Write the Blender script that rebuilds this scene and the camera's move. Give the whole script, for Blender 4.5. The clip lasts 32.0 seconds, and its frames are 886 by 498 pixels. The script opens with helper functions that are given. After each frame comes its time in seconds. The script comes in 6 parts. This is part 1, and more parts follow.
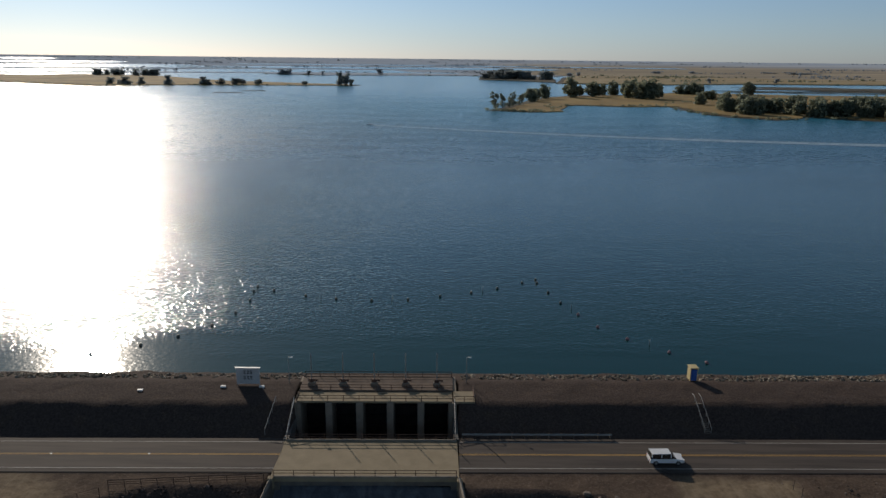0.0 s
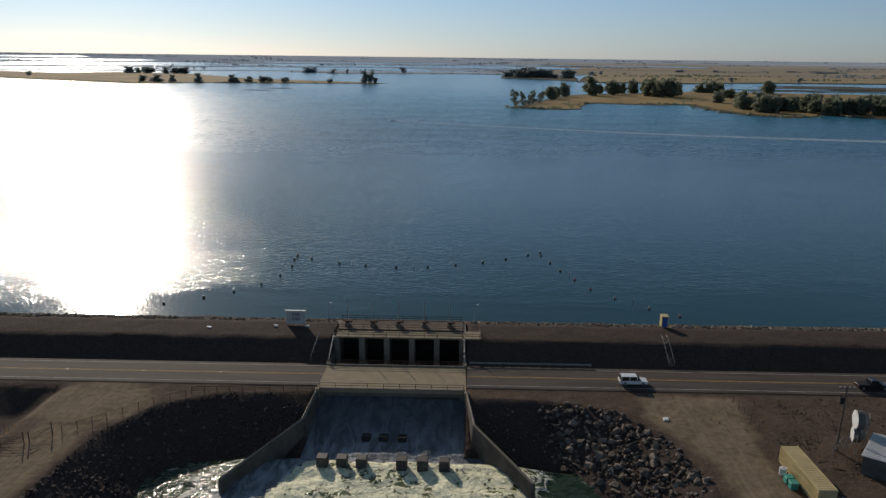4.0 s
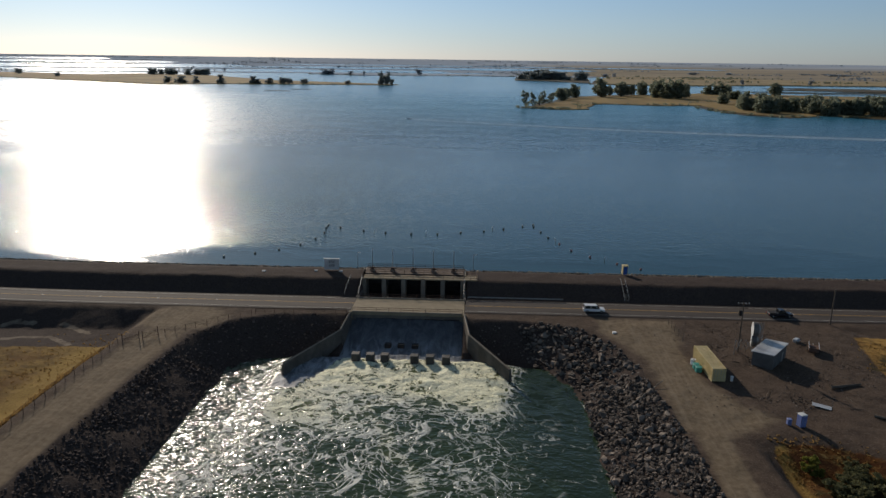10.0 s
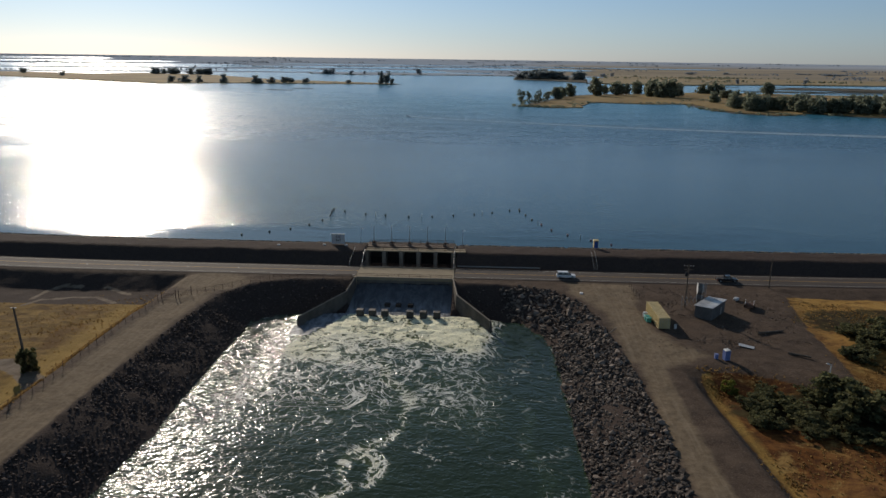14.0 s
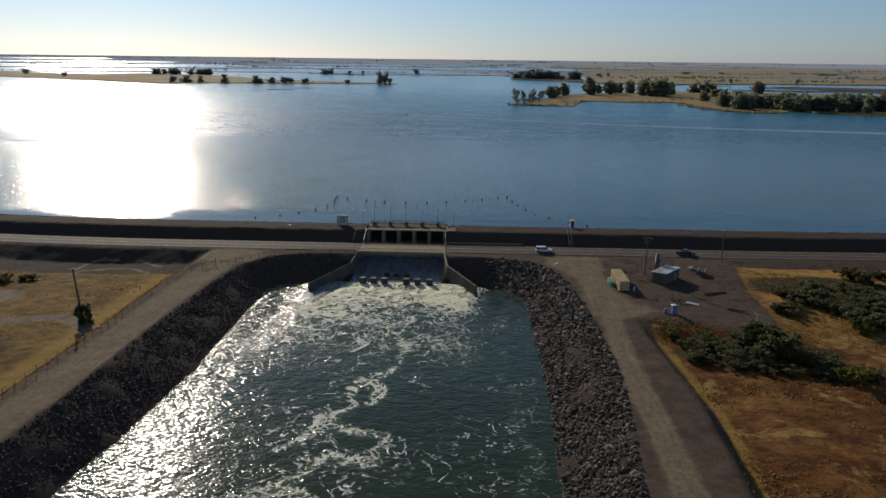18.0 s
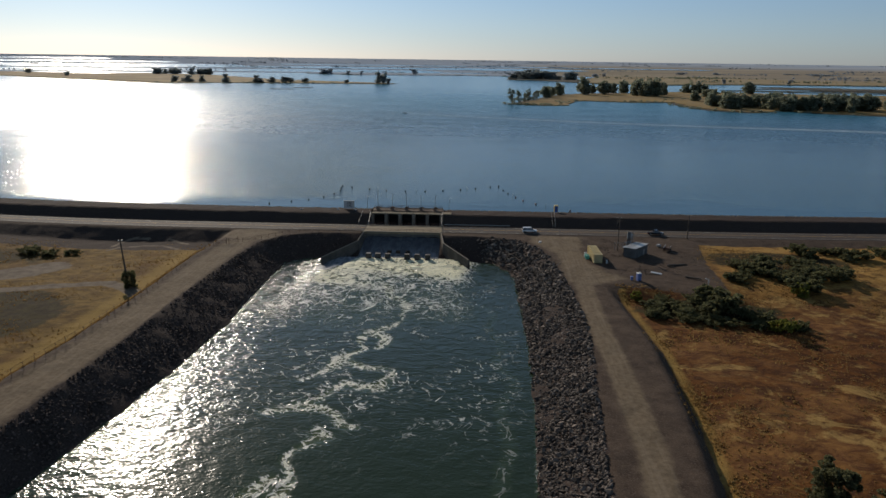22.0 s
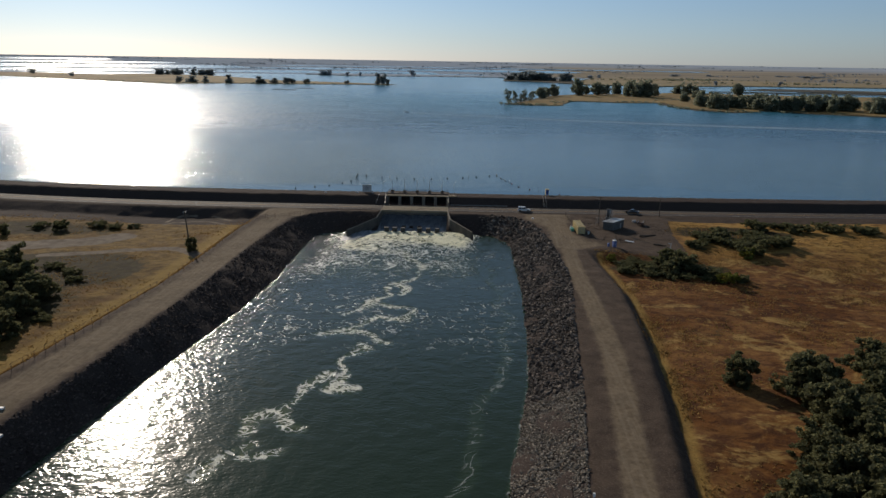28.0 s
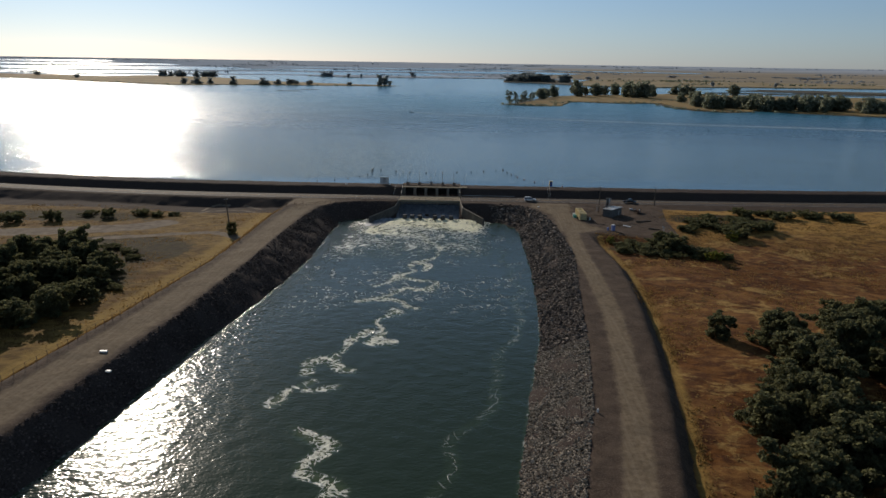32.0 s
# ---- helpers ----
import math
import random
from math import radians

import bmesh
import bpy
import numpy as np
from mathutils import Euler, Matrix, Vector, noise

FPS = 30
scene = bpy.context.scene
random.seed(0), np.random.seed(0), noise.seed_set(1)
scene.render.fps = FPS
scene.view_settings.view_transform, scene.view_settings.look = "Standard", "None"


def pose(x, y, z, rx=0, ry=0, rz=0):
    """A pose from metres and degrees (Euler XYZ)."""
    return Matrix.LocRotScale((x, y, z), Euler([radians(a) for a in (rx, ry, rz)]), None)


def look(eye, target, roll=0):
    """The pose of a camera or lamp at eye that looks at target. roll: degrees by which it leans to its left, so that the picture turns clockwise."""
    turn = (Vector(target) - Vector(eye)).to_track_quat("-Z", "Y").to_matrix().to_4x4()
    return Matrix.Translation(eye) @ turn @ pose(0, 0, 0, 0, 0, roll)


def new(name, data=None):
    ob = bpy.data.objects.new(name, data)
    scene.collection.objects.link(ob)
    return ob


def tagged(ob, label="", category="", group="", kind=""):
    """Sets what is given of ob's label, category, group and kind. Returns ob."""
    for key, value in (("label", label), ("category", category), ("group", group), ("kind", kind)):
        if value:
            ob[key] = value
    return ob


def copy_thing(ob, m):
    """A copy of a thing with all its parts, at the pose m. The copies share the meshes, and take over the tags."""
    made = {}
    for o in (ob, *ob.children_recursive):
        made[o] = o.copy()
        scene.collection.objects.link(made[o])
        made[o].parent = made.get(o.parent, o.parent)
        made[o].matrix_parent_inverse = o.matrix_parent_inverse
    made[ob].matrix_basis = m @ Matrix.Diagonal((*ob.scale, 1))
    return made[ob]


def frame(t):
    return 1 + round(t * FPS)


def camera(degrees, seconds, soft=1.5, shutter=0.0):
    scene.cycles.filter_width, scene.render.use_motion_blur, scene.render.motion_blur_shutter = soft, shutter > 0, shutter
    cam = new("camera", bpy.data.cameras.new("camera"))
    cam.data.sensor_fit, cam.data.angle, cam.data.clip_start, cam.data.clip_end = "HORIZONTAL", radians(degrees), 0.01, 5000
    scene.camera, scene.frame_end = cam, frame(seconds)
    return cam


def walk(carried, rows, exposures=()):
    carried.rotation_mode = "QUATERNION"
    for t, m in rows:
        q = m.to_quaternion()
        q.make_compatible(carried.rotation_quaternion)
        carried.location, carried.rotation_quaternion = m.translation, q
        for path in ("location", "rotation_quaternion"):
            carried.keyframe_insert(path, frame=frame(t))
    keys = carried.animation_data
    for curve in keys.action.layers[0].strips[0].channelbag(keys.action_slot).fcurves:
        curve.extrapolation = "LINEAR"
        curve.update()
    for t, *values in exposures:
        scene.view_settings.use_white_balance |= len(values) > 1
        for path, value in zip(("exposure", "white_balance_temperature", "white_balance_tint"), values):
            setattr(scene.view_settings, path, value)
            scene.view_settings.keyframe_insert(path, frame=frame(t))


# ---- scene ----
FOV = 64.09
cam = camera(FOV, 32.0)
PATH = [  # seconds; eye x, y, z; heading to the left, pitch, roll in degrees
    (0, 11.63, -91.66, 59.51, 0.346, -15.069, 0.646),
    (1, 12.26, -98.67, 59.65, 0.330, -15.135, 0.644),
    (2, 12.79, -105.66, 59.71, 0.262, -15.150, 0.652),
    (3, 13.27, -112.63, 59.74, 0.220, -15.199, 0.675),
    (3.3, 13.42, -114.71, 59.74, 0.250, -15.199, 0.680),
    (3.5, 13.51, -116.10, 59.74, 0.620, -15.199, 0.683),
    (4, 13.76, -119.57, 59.73, 2.159, -15.199, 0.690),
    (4.5, 14.02, -123.04, 59.72, 3.727, -15.189, 0.656),
    (4.7, 14.12, -124.42, 59.72, 3.847, -15.185, 0.660),
    (5.8, 14.75, -132.03, 59.69, 3.727, -15.162, 0.685),
    (7, 15.54, -140.32, 59.65, 3.575, -15.138, 0.712),
    (8, 16.29, -147.21, 59.63, 3.502, -15.095, 0.767),
    (9, 17.11, -154.09, 59.60, 3.444, -15.034, 0.760),
    (10, 18.00, -160.97, 59.59, 3.375, -15.033, 0.774),
    (11, 18.96, -167.85, 59.59, 3.327, -15.042, 0.770),
    (11.5, 19.45, -171.30, 59.59, 3.482, -15.052, 0.783),
    (12, 19.95, -174.74, 59.59, 3.482, -15.063, 0.795),
    (13, 20.96, -181.63, 59.60, 3.421, -15.057, 0.816),
    (14.5, 22.48, -191.99, 59.62, 3.371, -15.054, 0.775),
    (16, 23.93, -202.38, 59.66, 3.321, -15.052, 0.733),
    (17, 24.83, -209.33, 59.69, 3.287, -15.051, 0.706),
    (18, 25.64, -216.30, 59.73, 3.262, -15.047, 0.693),
    (19, 26.34, -223.29, 59.78, 3.218, -15.056, 0.728),
    (20, 26.93, -230.30, 59.83, 3.167, -15.034, 0.754),
    (21, 27.38, -237.34, 59.89, 3.086, -15.030, 0.803),
    (22, 27.69, -244.40, 59.96, 3.059, -15.024, 0.812),
    (23, 27.83, -251.47, 60.04, 3.003, -15.020, 0.820),
    (24, 27.81, -258.54, 60.12, 2.956, -15.009, 0.869),
    (25, 27.60, -265.61, 60.21, 2.890, -14.951, 0.845),
    (26.5, 26.96, -276.19, 60.35, 2.821, -14.933, 0.888),
    (28, 25.89, -286.68, 60.48, 2.752, -14.915, 0.931),
    (29, 24.94, -293.59, 60.55, 2.716, -14.903, 0.915),
    (30, 23.80, -300.40, 60.59, 2.682, -14.872, 0.906),
    (31, 22.47, -307.07, 60.58, 2.651, -14.819, 0.888),
    (32, 20.93, -313.58, 60.50, 2.641, -14.792, 0.889),
]


def aim(x, y, z, heading, pitch, roll):
    h, p = radians(heading), radians(pitch)
    way = Vector((-math.sin(h) * math.cos(p), math.cos(h) * math.cos(p), math.sin(p)))
    eye = Vector((x, y, z))
    return look(eye, eye + way * 100, roll)


walk(cam, [(row[0], aim(*row[1:])) for row in PATH], [(0, 0.0), (32, 0.0)])

# ---- light ----
SUN_EL, SUN_AZ = radians(22.5), radians(-29.0)  # azimuth from +y towards +x
world = bpy.data.worlds.new("sky")
scene.world = world
world.use_nodes = True
wn, wl = world.node_tree.nodes, world.node_tree.links
sky = wn.new("ShaderNodeTexSky")
sky.sky_type, sky.sun_disc = "NISHITA", False
sky.sun_elevation, sky.sun_rotation = SUN_EL, SUN_AZ
sky.air_density, sky.dust_density, sky.ozone_density = 1.0, 0.26, 3.4
wn["Background"].inputs[1].default_value = 0.068
pale = wn.new("ShaderNodeHueSaturation")  # a thin summer haze takes the colour out of the sky
pale.inputs["Saturation"].default_value = 0.85
cool = wn.new("ShaderNodeMix")
cool.data_type, cool.blend_type = "RGBA", "MULTIPLY"
cool.inputs[0].default_value = 1.0
up = wn.new("ShaderNodeSeparateXYZ")
rise = wn.new("ShaderNodeMapRange")
rise.inputs[1].default_value, rise.inputs[2].default_value = 0.0, 0.22
tints = wn.new("ShaderNodeMix")  # the haze low over the plain is bluer than the upper sky
tints.data_type = "RGBA"
tints.inputs[6].default_value, tints.inputs[7].default_value = (0.76, 0.885, 1.19, 1.0), (0.81, 0.96, 1.10, 1.0)
wl.new(wn.new("ShaderNodeTexCoord").outputs["Generated"], up.inputs[0])
wl.new(up.outputs[2], rise.inputs[0])
wl.new(rise.outputs[0], tints.inputs[0])
over = wn.new("ShaderNodeMapRange")
over.inputs[1].default_value, over.inputs[2].default_value = 0.18, 0.5
veil = wn.new("ShaderNodeMix")  # thin high cloud greys the sky overhead
veil.data_type = "RGBA"
veil.inputs[7].default_value = (0.97, 0.97, 0.86, 1.0)
wl.new(up.outputs[2], over.inputs[0])
wl.new(over.outputs[0], veil.inputs[0])
wl.new(tints.outputs[2], veil.inputs[6])
wl.new(veil.outputs[2], cool.inputs[7])
wl.new(sky.outputs[0], pale.inputs["Color"])
wl.new(pale.outputs[0], cool.inputs[6])
wl.new(cool.outputs[2], wn["Background"].inputs[0])
sun_data = bpy.data.lights.new("sun", "SUN")
sun_data.energy, sun_data.angle, sun_data.color = 3.0, radians(0.6), (1.0, 0.88, 0.74)
sun = new("sun", sun_data)
sun.matrix_world = look((math.sin(SUN_AZ) * 500 * math.cos(SUN_EL), math.cos(SUN_AZ) * 500 * math.cos(SUN_EL), 500 * math.sin(SUN_EL)), (0, 0, 0))

# ---- materials ----


class Nodes:
    """A small builder for procedural materials in world metres."""

    def __init__(self, name, rough=0.8, metal=0.0, spec=0.3):
        self.mat = bpy.data.materials.new(name)
        self.mat.use_nodes = True
        self.t = self.mat.node_tree
        self.bsdf = self.t.nodes["Principled BSDF"]
        self.bsdf.inputs["Roughness"].default_value = rough
        self.bsdf.inputs["Metallic"].default_value = metal
        self.bsdf.inputs["Specular IOR Level"].default_value = spec
        self.pos = self.t.nodes.new("ShaderNodeNewGeometry").outputs["Position"]

    def link(self, a, b):
        self.t.links.new(a, b)

    def local(self):
        self.pos = self.t.nodes.new("ShaderNodeTexCoord").outputs["Object"]
        return self

    def noise(self, scale, detail=4.0, rough=0.55, stretch=None, distort=0.0):
        n = self.t.nodes.new("ShaderNodeTexNoise")
        n.inputs["Scale"].default_value, n.inputs["Detail"].default_value = scale, detail
        n.inputs["Roughness"].default_value, n.inputs["Distortion"].default_value = rough, distort
        src = self.pos
        if stretch:
            m = self.t.nodes.new("ShaderNodeMapping")
            m.inputs["Scale"].default_value = stretch
            self.link(self.pos, m.inputs["Vector"])
            src = m.outputs[0]
        self.link(src, n.inputs["Vector"])
        return n.outputs["Fac"]

    def voronoi(self, scale, out="Distance", feature="F1"):
        n = self.t.nodes.new("ShaderNodeTexVoronoi")
        n.feature = feature
        n.inputs["Scale"].default_value = scale
        self.link(self.pos, n.inputs["Vector"])
        return n.outputs[out]

    def ramp(self, fac, lo, hi, a=0.0, b=1.0):
        n = self.t.nodes.new("ShaderNodeMapRange")
        n.interpolation_type = "SMOOTHSTEP"
        for i, v in enumerate((lo, hi, a, b)):
            n.inputs[i + 1].default_value = v
        self.link(fac, n.inputs[0])
        return n.outputs[0]

    def math(self, op, a, b):
        n = self.t.nodes.new("ShaderNodeMath")
        n.operation = op
        for i, v in enumerate((a, b)):
            if isinstance(v, (int, float)):
                n.inputs[i].default_value = v
            else:
                self.link(v, n.inputs[i])
        return n.outputs[0]

    def mix(self, fac, a, b):
        n = self.t.nodes.new("ShaderNodeMix")
        n.data_type = "RGBA"
        for s, v in ((n.inputs[0], fac), (n.inputs[6], a), (n.inputs[7], b)):
            if isinstance(v, (int, float)):
                s.default_value = v
            elif isinstance(v, tuple):
                s.default_value = (*v, 1.0)
            else:
                self.link(v, s)
        return n.outputs[2]

    def attr(self, name):
        n = self.t.nodes.new("ShaderNodeAttribute")
        n.attribute_name = name
        return n.outputs["Fac"]

    def rnd(self):
        return self.t.nodes.new("ShaderNodeObjectInfo").outputs["Random"]

    def island(self):
        return self.t.nodes.new("ShaderNodeNewGeometry").outputs["Random Per Island"]

    def axis(self, k):
        n = self.t.nodes.new("ShaderNodeSeparateXYZ")
        self.link(self.pos, n.inputs[0])
        return n.outputs[k]

    def color(self, v):
        if isinstance(v, tuple):
            self.bsdf.inputs["Base Color"].default_value = (*v, 1.0)
        else:
            self.link(v, self.bsdf.inputs["Base Color"])
        return self

    def rough(self, v):
        self.link(v, self.bsdf.inputs["Roughness"])
        return self

    def bump(self, h, strength=0.5, distance=0.05):
        n = self.t.nodes.new("ShaderNodeBump")
        n.inputs["Strength"].default_value, n.inputs["Distance"].default_value = strength, distance
        self.link(h, n.inputs["Height"])
        self.link(n.outputs[0], self.bsdf.inputs["Normal"])
        return self


def plain(name, a, b, scale=2.0, rough=0.7, metal=0.0, bump=0.15, grain=18.0, spec=0.3):
    """Two tones mixed by stains and grain, with fine relief."""
    n = Nodes(name, rough, metal, spec)
    f = n.ramp(n.noise(scale, 5.0, 0.6), 0.3, 0.7)
    g = n.noise(grain, 3.0)
    n.color(n.mix(n.math("MULTIPLY", f, n.ramp(g, 0.2, 0.8, 0.5, 1.0)), a, b))
    return n.bump(g, bump, 0.03).mat


def ground_material():
    n = Nodes("ground_soil", 0.95, 0.0, 0.1)
    big, mid, fine = n.noise(0.035, 5.0, 0.6), n.noise(0.35, 5.0, 0.65), n.noise(3.0, 4.0, 0.7)
    soil = n.mix(n.ramp(mid, 0.3, 0.7), (0.062, 0.043, 0.032), (0.104, 0.074, 0.054))
    soil = n.mix(n.ramp(fine, 0.45, 0.75, 0.0, 0.8), soil, (0.165, 0.125, 0.096))
    streak = n.noise(0.24, 6.0, 0.72, (1.0, 1.5, 1.0), 0.6)
    gold = n.mix(n.ramp(streak, 0.36, 0.66), (0.105, 0.042, 0.018), (0.26, 0.128, 0.040))
    gold = n.mix(n.ramp(n.math("ADD", n.math("MULTIPLY", big, 0.6), n.math("MULTIPLY", n.noise(0.11, 4.0, 0.6, None, 0.7), 0.4)), 0.43, 0.54), gold, n.mix(n.ramp(streak, 0.4, 0.6), (0.058, 0.022, 0.009), (0.15, 0.058, 0.015)))
    gold = n.mix(n.ramp(fine, 0.5, 0.8, 0.0, 0.4), gold, (0.36, 0.20, 0.055))
    straw = n.ramp(n.noise(0.10, 6.0, 0.74, (1.0, 1.25, 1.0), 0.5), 0.52, 0.62, 0.0, 0.7)
    gold = n.mix(n.math("MULTIPLY", straw, n.ramp(streak, 0.3, 0.6, 0.35, 1.0)), gold, (0.44, 0.29, 0.10))
    rise = n.math("MULTIPLY", n.ramp(n.math("ADD", n.axis(1), n.math("MULTIPLY", big, 60.0)), -45.0, 10.0), n.ramp(n.axis(0), 88.0, 108.0))
    gold = n.mix(n.math("MULTIPLY", rise, n.ramp(streak, 0.36, 0.6, 0.1, 0.55)), gold, (0.44, 0.26, 0.072))
    west = n.mix(n.ramp(streak, 0.34, 0.64), (0.095, 0.055, 0.017), (0.25, 0.160, 0.046))  # taller standing straw
    rise = n.math("MULTIPLY", n.ramp(n.math("ADD", n.axis(1), n.math("MULTIPLY", big, 60.0)), -45.0, 10.0), n.ramp(n.axis(0), 88.0, 108.0))
    gold = n.mix(n.math("MULTIPLY", rise, n.ramp(streak, 0.36, 0.6, 0.1, 0.55)), gold, (0.44, 0.26, 0.072))
    west = n.mix(n.ramp(n.noise(0.06, 4.0, 0.6, None, 0.8), 0.5, 0.62, 0.0, 0.7), west, (0.12, 0.062, 0.018))
    gold = n.mix(n.ramp(n.math("ADD", n.axis(0), n.math("MULTIPLY", mid, 8.0)), -40.0, -30.0, 0.85, 0.0), gold, west)
    gold = n.mix(n.math("MULTIPLY", n.attr("fringe"), n.ramp(fine, 0.25, 0.6, 0.2, 0.8)), gold, (0.36, 0.235, 0.066))
    # dark olive ground of hollows and groves, with some shade in the colour
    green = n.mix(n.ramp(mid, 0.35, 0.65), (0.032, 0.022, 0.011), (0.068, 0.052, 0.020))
    track = n.mix(n.ramp(n.noise(0.9, 5.0, 0.65), 0.3, 0.7), (0.142, 0.106, 0.069), (0.225, 0.173, 0.116))
    track = n.mix(n.ramp(n.noise(0.5, 4.0, 0.6, (3.0, 0.12, 1.0)), 0.45, 0.65, 0.0, 0.5), track, (0.25, 0.197, 0.138))
    track = n.mix(n.ramp(fine, 0.5, 0.8, 0.0, 0.4), track, (0.075, 0.062, 0.05))
    gravel = n.mix(n.ramp(fine, 0.3, 0.7), (0.040, 0.029, 0.025), (0.085, 0.063, 0.053))
    edge = n.math("MULTIPLY", n.math("SUBTRACT", mid, 0.5), 0.9)

    def mask(name, soft=0.12):
        return n.ramp(n.math("ADD", n.attr(name), edge), 0.5 - soft, 0.5 + soft)

    c = n.mix(mask("grass"), soil, gold)
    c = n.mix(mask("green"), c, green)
    c = n.mix(mask("gravel"), c, gravel)
    c = n.mix(mask("track", 0.42), c, track)
    c = n.mix(mask("lane"), c, n.mix(n.ramp(mid, 0.3, 0.7), (0.145, 0.112, 0.082), (0.24, 0.193, 0.145)))
    n.color(c)
    return n.bump(n.math("ADD", n.math("MULTIPLY", fine, 0.25), mid), 0.7, 0.35).mat


def lake_material():
    """Deep lake: wind waves at several sizes, calm lanes, and smoother water in the lee of the dam."""
    n = Nodes("lake_water", 0.1, 0.0, 0.5)
    n.bsdf.inputs["IOR"].default_value = 1.33
    lanes = n.noise(0.010, 5.0, 0.62, (0.30, 2.6, 1.0), 0.8)
    drift = n.noise(0.02, 4.0, 0.6, (0.5, 1.0, 1.0), 0.5)
    lee = n.ramp(n.math("ADD", n.axis(1), n.math("MULTIPLY", n.math("SUBTRACT", drift, 0.5), 110.0)), 34.0, 62.0)
    sheltered = n.ramp(n.math("ADD", n.axis(0), n.math("MULTIPLY", n.axis(1), 0.45)), -190.0, -120.0, 0.0, 1.0)
    gust = n.ramp(n.noise(0.03, 3.0, 0.6, (0.5, 1.6, 1.0), 0.6), 0.3, 0.7, 0.85, 1.15)
    calm = n.math("MULTIPLY", n.math("MAXIMUM", n.ramp(lanes, 0.38, 0.48, 0.3, 1.0), sheltered), lee)
    wind = n.math("ADD", n.math("MULTIPLY", n.math("MULTIPLY", calm, gust), 0.9), 0.1)
    swell = n.math("MULTIPLY", n.noise(0.4, 0.0, 0.5, (0.8, 1.25, 1.0), 0.5), 0.08)
    chop = n.math("MULTIPLY", n.noise(1.05, 0.0, 0.5, (0.9, 1.15, 1.0), 0.4), n.ramp(n.axis(0), -70.0, 30.0, 0.20, 0.10))
    ripple = n.math("MULTIPLY", n.noise(2.3, 0.0, 0.5, (1.1, 0.9, 1.0), 0.3), 0.075)
    h = n.math("MULTIPLY", n.math("MULTIPLY", n.math("ADD", n.math("ADD", swell, chop), ripple), wind), n.ramp(n.axis(0), -60.0, 20.0, 1.0, 0.6))
    sky_tint = n.mix(n.ramp(lanes, 0.35, 0.65), (0.001, 0.040, 0.078), (0.001, 0.050, 0.094))
    # base colour lightened and blued with distance for reflected sky and haze
    sky_tint = n.mix(n.ramp(n.axis(1), 240.0, 850.0), sky_tint, (0.024, 0.170, 0.265))
    n.color(n.mix(n.ramp(n.axis(1), 60.0, 380.0), (0.001, 0.036, 0.041), sky_tint))
    # waves too small to see from far off spread the reflection
    far = n.ramp(n.axis(1), 90.0, 480.0, 0.0, 1.0)
    wide = n.math("SUBTRACT", 0.21, n.ramp(n.axis(1), 620.0, 1400.0, 0.0, 0.13))
    paws = n.ramp(n.noise(0.42, 3.0, 0.65, (0.7, 1.0, 1.0), 0.5), 0.36, 0.64, 0.62, 1.22)
    n.rough(n.math("ADD", 0.11, n.math("MULTIPLY", n.math("MULTIPLY", n.math("MULTIPLY", far, wind), paws), wide)))
    return n.bump(h, 1.0, 1.0).mat


